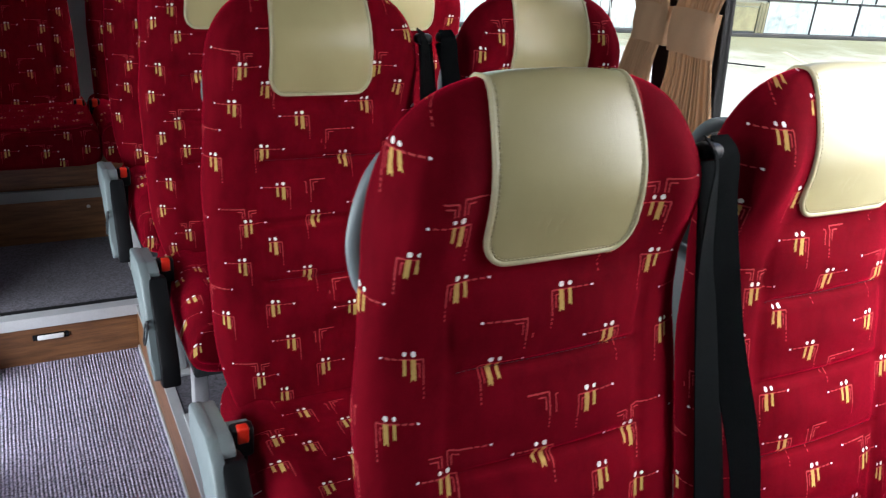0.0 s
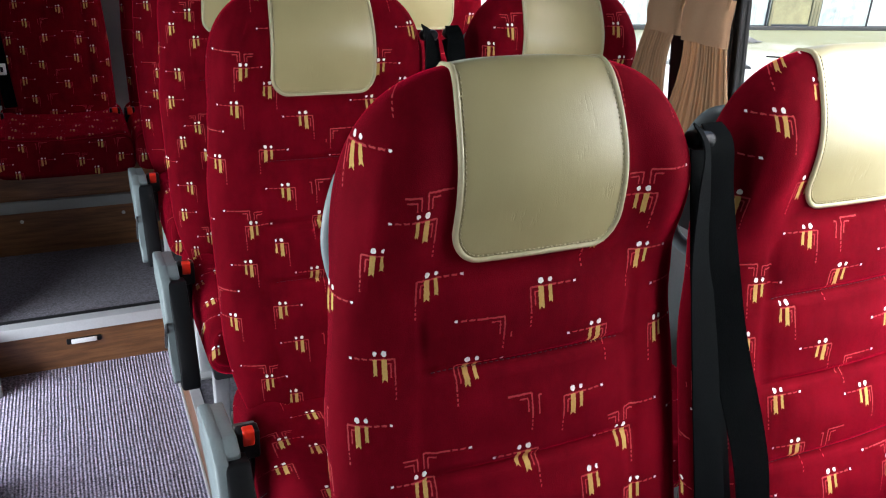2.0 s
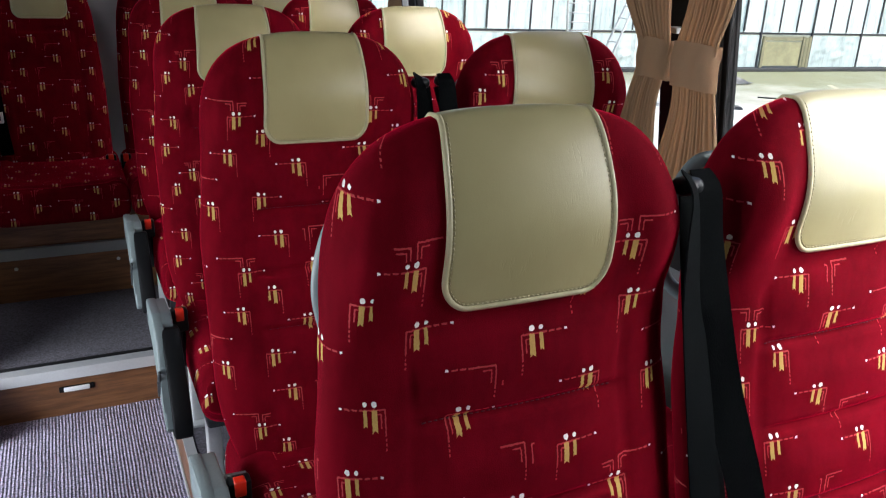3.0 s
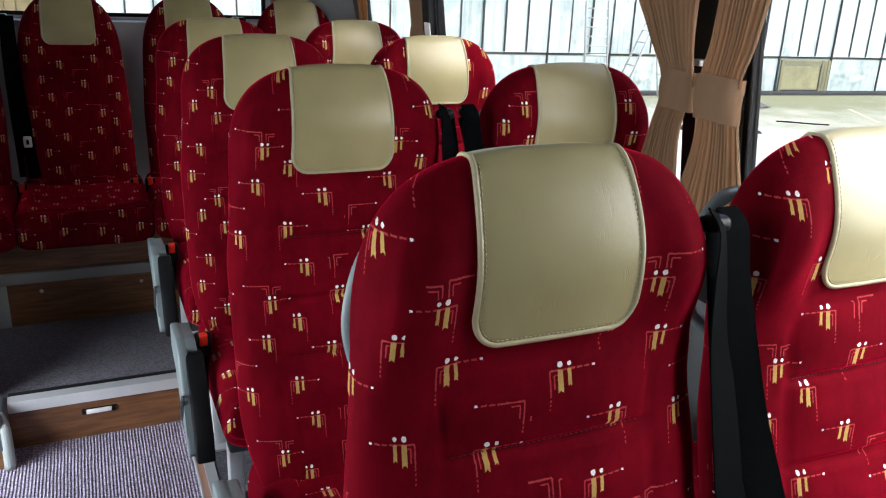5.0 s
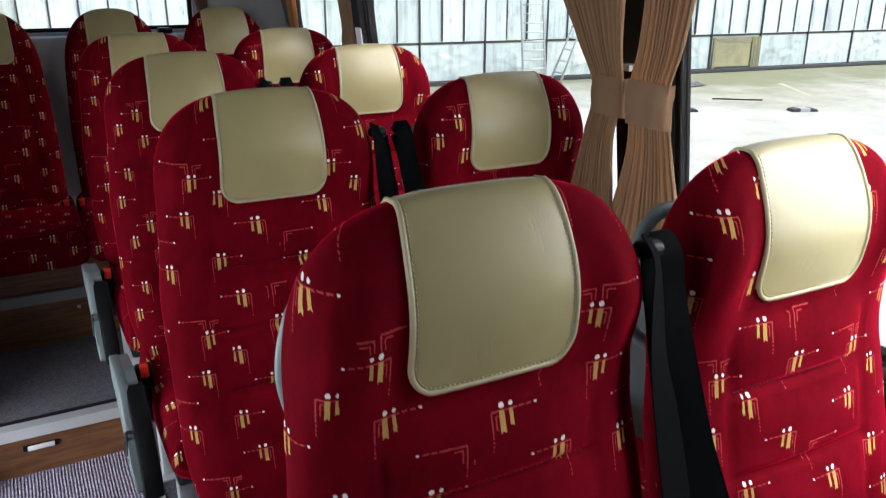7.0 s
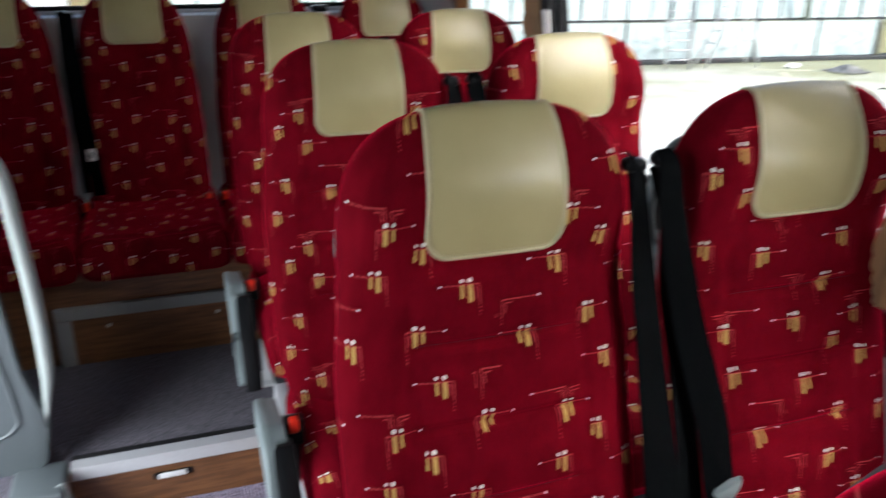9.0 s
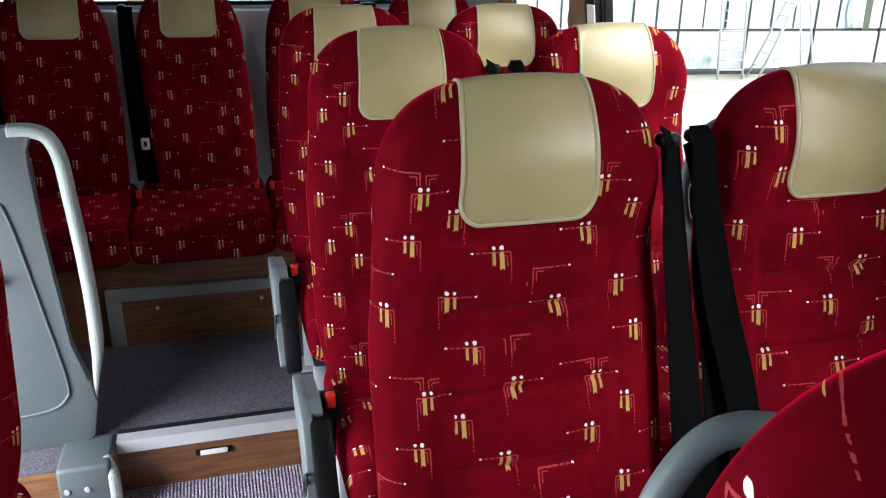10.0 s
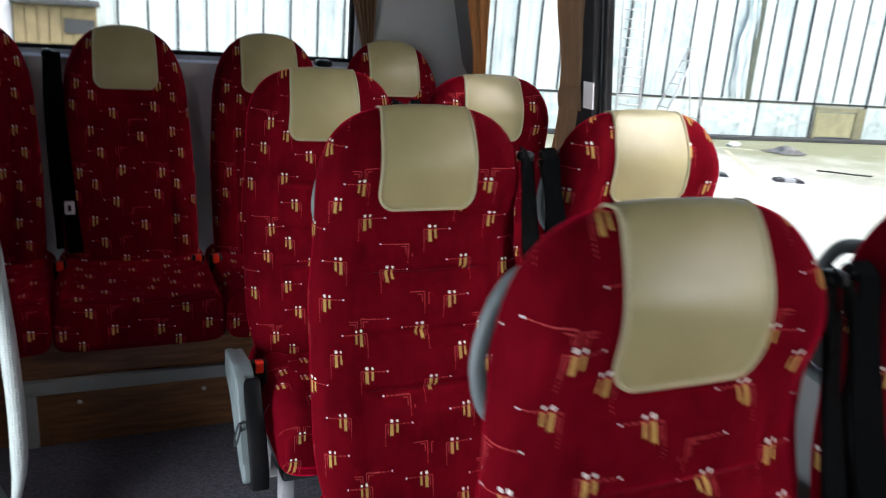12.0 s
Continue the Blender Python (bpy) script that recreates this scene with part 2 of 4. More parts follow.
def ground_material():
    """Pale worn concrete, damp and mossy towards the wall."""
    m = Mat("worn_wet_concrete", (0.4, 0.38, 0.33), 0.6)
    obj = m.coord("Object")
    big, mid, fine = m.noise(obj, 0.22, 4.0), m.noise(obj, 1.4, 5.0, 0.65), m.noise(obj, 22.0, 3.0)
    sep = m.node("ShaderNodeSeparateXYZ", {"Vector": obj})
    to_wall = Sock(m.nt, sep.outputs[1]) + Sock(m.nt, sep.outputs[0]) * 0.125 + (mid - 0.5) * 5.0 + (big - 0.5) * 6.0
    moss = m.ramp(to_wall, 12.2, 16.6)
    c = m.mix(m.ramp(big, 0.40, 0.62) * 0.6, (0.74, 0.74, 0.70), (0.45, 0.47, 0.34))
    c = m.mix(m.ramp(mid, 0.5, 0.75) * 0.5, c, (0.36, 0.36, 0.29))
    c = m.mix(moss * 0.85, c, (0.22, 0.235, 0.115))
    c = m.mix(m.ramp(fine, 0.4, 0.75) * 0.25, c, (0.2, 0.19, 0.16))
    m.set("Base Color", c)
    m.set("Roughness", m.node("ShaderNodeMapRange", {"Value": big, "From Min": 0.35, "From Max": 0.6, "To Min": 0.3, "To Max": 0.8}).outputs[0])
    m.bump(fine, 0.3, 0.01)
    return m.m


FABRIC, LEATHER, WOOD, CURTAIN, WEBBING = fabric_material(), leather_material(), wood_material(), curtain_material(), webbing_material()
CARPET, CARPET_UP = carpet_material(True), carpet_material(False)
PIPING = plain("beige_piping", (0.45, 0.40, 0.24), (0.40, 0.35, 0.20))
DARK_THREAD = plain("dark_red_thread", (0.03, 0.001, 0.004), (0.02, 0.001, 0.003), (0.7, 0.8))
THREAD = plain("cream_thread", (0.5, 0.44, 0.28), (0.42, 0.36, 0.22), (0.7, 0.8))
HANDLE = plain("dark_grey_green_plastic", (0.135, 0.165, 0.172), (0.11, 0.14, 0.146), (0.4, 0.55))
GREY = plain("grey_green_plastic", (0.20, 0.245, 0.25), (0.17, 0.21, 0.215), (0.4, 0.55))
SHELL = plain("dark_grey_shell_plastic", (0.035, 0.04, 0.043), (0.028, 0.032, 0.035), (0.45, 0.6))
PANEL = plain("slate_grey_panel", (0.09, 0.106, 0.111), (0.076, 0.092, 0.098), (0.42, 0.55), big=2.5, bump=0.15)
def grip_material():
    """Pale moulded grip with rows of fine dimples."""
    m = Mat("pale_grey_rail_grip", (0.46, 0.5, 0.48), 0.42)
    obj = m.coord("Object")
    big = m.noise(obj, 5.0)
    m.set("Base Color", m.mix(m.ramp(big, 0.3, 0.7), (0.36, 0.40, 0.385), (0.31, 0.35, 0.335)))
    dots = Sock(m.nt, m.node("ShaderNodeTexVoronoi", {"Vector": obj, "Scale": 160.0, "Randomness": 0.15}).outputs[0])
    m.bump(m.ramp(dots, 0.1, 0.4), 0.7, 0.002)
    return m.m


RAIL = grip_material()
BLACK = plain("black_plastic", (0.006, 0.0065, 0.007), (0.010, 0.0105, 0.0115), (0.28, 0.42))
PAD = plain("black_padded_vinyl", (0.006, 0.0065, 0.0075), (0.010, 0.0105, 0.0115), (0.4, 0.55))
RED = plain("red_button_plastic", (0.75, 0.03, 0.008), (0.65, 0.02, 0.006), (0.3, 0.4))
ALU = plain("brushed_aluminium", (0.60, 0.61, 0.62), (0.50, 0.51, 0.52), (0.32, 0.46), 0.35)
WALL = plain("grey_wall_panel", (0.20, 0.215, 0.22), (0.17, 0.18, 0.185), (0.5, 0.7))
PALE = plain("pale_grey_trim", (0.48, 0.5, 0.5), (0.42, 0.44, 0.44), (0.45, 0.6))
# the roof lining is out of view; its grey is kept dark to limit bounce
CEILING = plain("dimmed_ceiling_lining", (0.2, 0.2, 0.19), (0.17, 0.17, 0.16), (0.8, 0.9))
RUBBER = plain("black_rubber", (0.012, 0.012, 0.013), (0.02, 0.02, 0.021), (0.5, 0.7))
WHITE = plain("white_plastic", (0.8, 0.8, 0.8), (0.7, 0.7, 0.7), (0.35, 0.45))
SHEET, FILM, GROUND = sheet_material(), sheet_material("crinkled_plastic_film", 0.95, True), ground_material()
REAR_TRIM = plain("white_grey_rear_lining", (0.72, 0.73, 0.74), (0.66, 0.67, 0.68), (0.45, 0.6))
EDGING = plain("dull_grey_edging", (0.27, 0.285, 0.285), (0.23, 0.245, 0.245), (0.5, 0.7))
LINING = plain("smooth_grey_lining", (0.52, 0.535, 0.53), (0.46, 0.475, 0.47), (0.5, 0.7))
TARP = plain("dirty_tarpaulin", (0.32, 0.32, 0.31), (0.035, 0.037, 0.04), (0.5, 0.7), big=3.5)
PAINT = plain("faded_line_paint", (0.62, 0.60, 0.42), (0.5, 0.49, 0.38), (0.7, 0.8), big=2.0)
MULLION = plain("dark_painted_steel", (0.03, 0.036, 0.04), (0.06, 0.065, 0.065), (0.6, 0.8), big=1.0)
LADDER = plain("dull_aluminium", (0.66, 0.68, 0.69), (0.55, 0.57, 0.58), (0.4, 0.6), 0.3)
MOSS = plain("mossy_timber", (0.13, 0.155, 0.115), (0.08, 0.10, 0.08), (0.8, 0.9), big=2.0, fine=25)
YELLOW_DARK = plain("weathered_yellow_timber", (0.30, 0.29, 0.17), (0.2, 0.2, 0.13), (0.7, 0.9), big=2.0, fine=25)
YELLOW = plain("faded_yellow_board", (0.42, 0.405, 0.23), (0.28, 0.28, 0.17), (0.7, 0.9), big=2.5, fine=20)
SHED = plain("brown_shed_boards", (0.30, 0.25, 0.13), (0.19, 0.155, 0.085), (0.8, 0.9), big=2.0, fine=25)
GLASS = Mat("window_glass", (1, 1, 1), 0.0, Transmission_Weight=1.0, IOR=1.15).m


# ---- mesh helpers ----
def link_mesh(name, verts, faces, mat, parent=None, uv=None, smooth=True, label="", sharp=0.6):
    me = bpy.data.meshes.new(name)
    me.from_pydata([tuple(v) for v in verts], [], [tuple(f) for f in faces])
    if uv is not None:
        layer = me.uv_layers.new(name="metres")
        for poly in me.polygons:
            for li, vi in zip(poly.loop_indices, poly.vertices):
                layer.data[li].uv = uv[vi]
    me.materials.append(mat)
    if smooth:
        me.shade_smooth()
    ob = new(name, me)
    if parent:
        ob.parent = parent
    if label:
        ob["label"] = label
    return ob


def part(name, bm, mat, parent=None, label="", smooth=False):
    """Links a bmesh as one mesh object under a thing or a part."""
    bmesh.ops.recalc_face_normals(bm, faces=bm.faces)
    me = bpy.data.meshes.new(name)
    bm.to_mesh(me)
    bm.free()
    me.materials.append(mat)
    if smooth:
        me.shade_smooth()
        me.set_sharp_from_angle(angle=radians(40))
    ob = new(name, me)
    if parent:
        ob.parent = parent
    if label:
        ob["label"] = label
    return ob


def rbox(x0, x1, y0, y1, z0, z1, bevel=0.0, seg=2, bm=None):
    """A box with rounded edges."""
    b = bmesh.new()
    bmesh.ops.create_cube(b, size=1.0)
    for v in b.verts:
        v.co = ((x0 + x1) / 2 + v.co.x * (x1 - x0), (y0 + y1) / 2 + v.co.y * (y1 - y0), (z0 + z1) / 2 + v.co.z * (z1 - z0))
    if bevel:
        bmesh.ops.bevel(b, geom=b.edges[:] + b.verts[:], offset=bevel, segments=seg, affect="EDGES", profile=0.5)
    return join(bm, b)


def join(bm, b):
    if bm is None:
        return b
    me = bpy.data.meshes.new("join")
    b.to_mesh(me)
    b.free()
    bm.from_mesh(me)
    bpy.data.meshes.remove(me)
    return bm


def prism(poly, axis, a, c, bevel=0.0, bm=None, seg=2):
    """A flat outline pushed along an axis; poly holds the other two coordinates in order."""
    b = bmesh.new()
    def put(p, k):
        return (k, p[0], p[1]) if axis == "x" else (p[0], k, p[1]) if axis == "y" else (p[0], p[1], k)
    lo, hi = [b.verts.new(put(p, a)) for p in poly], [b.verts.new(put(p, c)) for p in poly]
    b.faces.new(lo)
    b.faces.new(hi)
    n = len(poly)
    for i in range(n):
        b.faces.new((lo[i], lo[(i + 1) % n], hi[(i + 1) % n], hi[i]))
    if bevel:
        bmesh.ops.bevel(b, geom=b.edges[:], offset=bevel, segments=seg, affect="EDGES", profile=0.5, clamp_overlap=True)
    return join(bm, b)


def smooth_path(pts, n):
    """Catmull-Rom through the points."""
    pts = [Vector(p) for p in pts]
    out = []
    for i in range(len(pts) - 1):
        p0, p1, p2, p3 = pts[max(i - 1, 0)], pts[i], pts[i + 1], pts[min(i + 2, len(pts) - 1)]
        for k in range(n):
            t = k / n
            out.append(0.5 * (2 * p1 + (p2 - p0) * t + (2 * p0 - 5 * p1 + 4 * p2 - p3) * t * t + (3 * p1 - p0 - 3 * p2 + p3) * t ** 3))
    return out + [pts[-1]]


def tube_data(path, radius, segs=8, flat=1.0, up=(0, 0, 1)):
    """Vertices and faces of a capped tube; flat squeezes it along its second axis."""
    verts, faces, path = [], [], [Vector(p) for p in path]
    side = None
    for i, p in enumerate(path):
        d = (path[min(i + 1, len(path) - 1)] - path[max(i - 1, 0)]).normalized()
        if side is None:
            side = d.cross(Vector(up))
            if side.length < 0.1:
                side = d.cross(Vector((1, 0, 0)))
        side = (side - d * side.dot(d)).normalized()
        b = d.cross(side)
        r = radius(i / (len(path) - 1)) if callable(radius) else radius
        for k in range(segs):
            a = 2 * math.pi * k / segs
            verts.append(p + side * (r * math.cos(a)) + b * (r * flat * math.sin(a)))
    for i in range(len(path) - 1):
        for k in range(segs):
            faces.append((i * segs + k, i * segs + (k + 1) % segs, (i + 1) * segs + (k + 1) % segs, (i + 1) * segs + k))
    faces += [tuple(range(segs))[::-1], tuple(range((len(path) - 1) * segs, len(path) * segs))]
    return verts, faces


def tube(name, path, radius, mat, parent=None, segs=8, flat=1.0, label="", up=(0, 0, 1)):
    v, f = tube_data(path, radius, segs, flat, up)
    return link_mesh(name, v, f, mat, parent, label=label)


def ribbon(name, pts, dirs, width, mat, parent=None, thick=0.0016, n=6, label=""):
    """A flat strap along pts; dirs: its crosswise direction at each point."""
    path, cross = smooth_path(pts, n), smooth_path(dirs, n)
    verts, faces = [], []
    for i, p in enumerate(path):
        d = (path[min(i + 1, len(path) - 1)] - path[max(i - 1, 0)]).normalized()
        c = (cross[i] - d * cross[i].dot(d)).normalized()
        nrm = d.cross(c)
        w = width(i / (len(path) - 1)) if callable(width) else width
        for a, b in ((-0.5, -0.5), (0.5, -0.5), (0.5, 0.5), (-0.5, 0.5)):
            verts.append(p + c * (a * w) + nrm * (b * thick))
    for i in range(len(path) - 1):
        for k in range(4):
            faces.append((i * 4 + k, i * 4 + (k + 1) % 4, i * 4 + 4 + (k + 1) % 4, i * 4 + 4 + k))
    faces += [(3, 2, 1, 0), tuple(range(len(path) * 4 - 4, len(path) * 4))]
    ob = link_mesh(name, verts, faces, mat, parent, label=label)
    ob.data.set_sharp_from_angle(angle=radians(40))
    return ob


def structure(ob, label="", category=""):
    return tagged(ob, label, category, kind="structure")


def thing(name, at, label, category, group="", turn=0.0):
    ob = new(name)
    ob.empty_display_size = 0.1
    ob.matrix_basis = pose(*at, 0, 0, turn)
    return tagged(ob, label, category, group)


# ---- seats ----
class Back:
    """The shape of a backrest, seen from its front: y is its depth, negative to the front, h the height over the floor."""
    def __init__(self, half=0.207, top=1.124, shoulder=0.905, base=0.36, cover_half=0.1005, cover_low=0.945, thick=0.105, lean=0.0, grooves=(0.905, 0.80, 0.69, 0.58), wing=0.016, taper=None, square=3.2, cover_mid=0.0, bolster=0.8):
        self.half, self.top, self.shoulder, self.base, self.thick = half, top, shoulder, base, thick
        self.taper, self.square, self.cover_mid, self.bolster = taper, square, cover_mid, bolster
        self.cover_half, self.cover_low, self.lean, self.grooves, self.wing = cover_half, cover_low, lean, grooves, wing

    def q(self, h):
        return max(0.0, (h - self.shoulder) / (self.top - self.shoulder))

    def width(self, h):
        q = min(self.q(h), 1.0)
        waist = 0.010 * math.exp(-((h - self.shoulder + 0.03) / 0.07) ** 2)
        low = 0.02 * max(0.0, (0.5 - h) / 0.14) ** 2 - 0.012 * max(0.0, min(1.0, (0.88 - h) / 0.12))
        if self.taper:
            waist, low = self.taper * max(0.0, h - 0.70), 0.0
        return max(1e-4, (self.half - waist - low) * max(0.0, 1 - q ** self.square) ** (1 / self.square))

    def depth(self, h):
        q = min(self.q(h), 1.0)
        return max(1e-4, self.thick * max(0.0, 1 - q ** 2.3) ** (1 / 2.0))

    def mid(self, h):
        """The middle of the thickness, at height h."""
        d = (self.cover_low - h)
        y = -0.03 * max(0.0, d / 0.2) ** 1.5 if d > 0 else 0.0
        if d > 0.2:
            y = -0.03 - 0.27 * (d - 0.2)
        if d < 0:
            y = 0.15 * -d
        return y + self.thick / 2 + self.lean * (h - self.cover_low)

    def swell(self, s, h):
        """How far the padding stands out to the front at s (-1 to 1 across)."""
        a = abs(s)
        side = max(0.0, min(1.0, (a - 0.5) / 0.28))
        side = side * side * (3 - 2 * side)
        head = math.exp(-((h - self.shoulder - 0.11) / 0.085) ** 2)
        body = math.exp(-((h - 0.62) / 0.22) ** 4)
        out = self.wing * side * (head + self.bolster * body) * (1 - 0.9 * max(0, a - 0.9) / 0.1)
        pillow = 0.020 * math.exp(-((h - self.cover_low - 0.09) / 0.07) ** 2) * max(0.0, 1 - a * a)
        out += pillow
        for g in self.grooves:
            if a < 0.62:
                out -= 0.009 * math.exp(-((h - g) / 0.0055) ** 2) * (1 - (a / 0.62) ** 6)
                out += 0.009 * math.exp(-((h - g + 0.055) / 0.034) ** 2) * (1 - (a / 0.62) ** 2)
        if h < self.shoulder:
            out -= 0.0045 * math.exp(-((a - 0.6) / 0.018) ** 2)
        return out

    def power(self, h):
        return 3.4 - 0.9 * min(1.0, self.q(h) * 1.6)

    def front(self, x, h):
        w, d = self.width(h), self.depth(h)
        s = max(-1.0, min(1.0, x / w))
        return self.mid(h) - d / 2 * max(0.0, 1 - abs(s) ** self.power(h)) ** (1 / self.power(h)) - self.swell(s, h) * d / self.thick

    def rear(self, x, h):
        w, d = self.width(h), self.depth(h)
        return self.mid(h) + d / 2 * max(0.0, 1 - min(1.0, abs(x / w)) ** self.power(h)) ** (1 / self.power(h))

    def heights(self, n_low=110, n_top=30):
        hs = [self.base + (self.shoulder - self.base) * i / n_low for i in range(n_low)]
        return hs + [self.shoulder + (self.top - self.shoulder) * math.sin(math.pi / 2 * i / n_top) for i in range(n_top + 1)]

    def padding(self, parent, cloth=(1, 0.0, 0.0)):
        """cloth: the way the cloth faces, and how far it is shifted across and up."""
        n, verts, faces, uv = 128, [], [], []
        hs = self.heights()
        rise, last = 0.0, None
        for h in hs:
            w, d = self.width(h), self.depth(h)
            here = Vector((self.mid(h) - d / 2, h))
            if last is not None and h > self.shoulder:
                rise += (here - last).length - (h - last.y)
            last = here
            for k in range(n + 1):
                a = -math.pi / 2 + 2 * math.pi * (k / n - 0.5)
                cx, sy = math.cos(a), math.sin(a)
                x = w * math.copysign(abs(cx) ** (2 / self.power(h)), cx)
                y = self.mid(h) + d / 2 * math.copysign(abs(sy) ** (2 / self.power(h)), sy)
                flat = y
                if sy < 0:
                    y -= self.swell(x / w, h) * d / self.thick * min(1.0, -sy * 3)
                verts.append((x, y, h))
                # the cloth's own coordinates: across its width and up its height
                uv.append((cloth[0] * (x + math.copysign(0.85 * (flat - self.mid(h) + d / 2), x)) + cloth[1], h + rise + cloth[2]))
        m = n + 1
        for i in range(len(hs) - 1):
            for k in range(n):
                faces.append((i * m + k, i * m + k + 1, (i + 1) * m + k + 1, (i + 1) * m + k))
        faces += [tuple(range(n))[::-1]]
        return link_mesh("backrest", verts, faces, FABRIC, parent, uv)

    def cover(self, parent, flare=0.05, rear_drop=0.16, lift=0.0022):
        """The leatherette over the head, with piping and a row of stitches along its edge."""
        nu, nf, nr = 44, 34, 10
        rows = []
        for i in range(nu + 1):
            s = -math.cos(math.pi * i / nu)
            corner = max(0.0, (abs(s) - 0.70) / 0.30)
            low = self.cover_low + 0.035 * (1 - math.sqrt(max(0.0, 1 - corner ** 2)))
            col = []
            for j in range(nf + nr + 1):
                if j <= nf:
                    t = math.sin(math.pi / 2 * j / nf)
                    x = self.cover_half * s * (1 - flare * t - 0.05 * t ** 8) + self.cover_mid
                    peak = self.peak(x)
                    h = low + (peak - low) * t
                    col.append(Vector((x, self.front(x, h), h)))
                else:
                    t = 1 - math.cos(math.pi / 2 * (j - nf) / nr)
                    x = self.cover_half * s * (0.95 - flare) + self.cover_mid
                    peak = self.peak(x)
                    h = peak - rear_drop * t
                    col.append(Vector((x, self.rear(x, h), h)))
            rows.append(col)
        m = nf + nr + 1
        nor = []
        for i in range(nu + 1):
            for j in range(m):
                a = rows[min(i + 1, nu)][j] - rows[max(i - 1, 0)][j]
                b = rows[i][min(j + 1, m - 1)] - rows[i][max(j - 1, 0)]
                nor.append(a.cross(b).normalized())
        outer = [rows[i][j] + nor[i * m + j] * lift for i in range(nu + 1) for j in range(m)]
        inner = [rows[i][j] - nor[i * m + j] * 0.003 for i in range(nu + 1) for j in range(m)]
        faces = []
        k = len(outer)
        for i in range(nu):
            for j in range(m - 1):
                q = (i * m + j, (i + 1) * m + j, (i + 1) * m + j + 1, i * m + j + 1)
                faces.append(q)
        edge = [(0, j) for j in range(m - 1, -1, -1)] + [(i, 0) for i in range(1, nu + 1)] + [(nu, j) for j in range(1, m)]
        for (a, b), (c, d) in zip(edge, edge[1:]):
            faces.append((a * m + b, a * m + b + k, c * m + d + k, c * m + d))
        cov = link_mesh("headrest_cover", outer + inner, faces, LEATHER, parent, label="beige leatherette headrest cover")
        rim = [rows[a][b] + nor[a * m + b] * (lift * 0.6) for a, b in edge if b <= nf + 3]
        tube("piping", rim, 0.0032, PIPING, cov, 8)
        # stitches, set a little inside the rim
        verts, faces = [], []
        border = [rows[a][b] for a, b in edge if b <= nf - 5]
        inset = []
        for k2, p in enumerate(border):
            d = border[min(k2 + 1, len(border) - 1)] - border[max(k2 - 1, 0)]
            g = math.hypot(d.x, d.z)
            x, h = p.x - 0.0047 * d.z / g, p.z + 0.0047 * d.x / g
            fx, fh = (self.front(x + 0.002, h) - self.front(x - 0.002, h)) / 0.004, (self.front(x, h + 0.002) - self.front(x, h - 0.002)) / 0.004
            inset.append(Vector((x, self.front(x, h), h)) + Vector((fx, -1, fh)).normalized() * (lift + 0.0004))
        run, at = 0.0, []
        for p, q2 in zip(inset, inset[1:]):
            seg = (q2 - p).length
            while run < seg:
                at.append((p.lerp(q2, run / seg), (q2 - p).normalized()))
                run += 0.0052
            run -= seg
        for p, d in at:
            v, f = tube_data([p - d * 0.0015, p + d * 0.0015], 0.0007, 4)
            faces += [tuple(x + len(verts) for x in q) for q in f]
            verts += v
        link_mesh("stitching", verts, faces, THREAD, cov)
        return cov

    def quilting(self, parent, half=0.118):
        """A row of small stitches in each furrow across the middle panel."""
        for g in self.grooves:
            verts, faces = [], []
            for k in range(int(2 * half / 0.0066)):
                x = -half + 0.0066 * k
                a, b = Vector((x, self.front(x, g) - 0.0003, g)), Vector((x + 0.004, self.front(x + 0.004, g) - 0.0003, g))
                v, f = tube_data([a, b], 0.0007, 4)
                faces += [tuple(i + len(verts) for i in q) for q in f]
                verts += v
            link_mesh("quilting_seam", verts, faces, DARK_THREAD, parent, label="dark red quilting stitches")

    def peak(self, x):
        lo, hi = self.shoulder, self.top
        for _ in range(24):
            c = (lo + hi) / 2
            if self.width(c) > abs(x) * 1.02 + 1e-3:
                lo = c
            else:
                hi = c
        return lo

    def shell(self, parent):
        """The hard plastic rear of the backrest."""
        verts, faces, nx = [], [], 16
        hs = [h for h in self.heights(24, 12) if h < self.top - 0.012]
        for h in hs:
            w = self.width(h) * 0.80
            for i in range(nx + 1):
                x = w * math.sin(math.pi / 2 * (-1 + 2 * i / nx))
                verts.append((x, self.rear(x, h) + 0.006 - 0.008 * abs(x / w) ** 8, h))
        for j in range(len(hs) - 1):
            for i in range(nx):
                a = j * (nx + 1) + i
                faces.append((a, a + nx + 1, a + nx + 2, a + 1))
        return link_mesh("back_shell", verts, faces, SHELL, parent, label="dark grey plastic back shell")


class CoachBack(Back):
    """The backrest of a single coach seat: a broad rounded head over a slight waist."""
    def width(self, h):
        def ease(a):
            a = max(0.0, min(1.0, a))
            return a * a * (3 - 2 * a)
        if h >= 0.93:
            q = min(1.0, (h - 0.93) / (self.top - 0.93))
            return max(1e-4, 0.2035 * max(0.0, 1 - q ** 3.06) ** (1 / 3.06))
        if h >= 0.885:
            return 0.2075 - 0.004 * ease((h - 0.885) / 0.045)
        return 0.2075 + 0.0115 * ease((0.885 - h) / 0.13) - 0.03 * max(0.0, (0.52 - h) / 0.16) ** 2

    def depth(self, h):
        q = max(0.0, min(1.0, (h - 0.905) / (self.top - 0.905)))
        return max(1e-4, self.thick * max(0.0, 1 - q ** 2.6) ** 0.5)

    def mid(self, h):
        d = self.cover_low - h
        if d > 0.2:
            y = -0.03 - 0.27 * (d - 0.2)
        elif d > 0:
            y = -0.03 * (d / 0.2) ** 1.5
        else:
            y = 0.0245 * d
        return y + self.thick / 2 + 0.0032

    def power(self, h):
        return 2.5 + 0.6 * max(0.0, min(1.0, (h - 0.84) / 0.12))


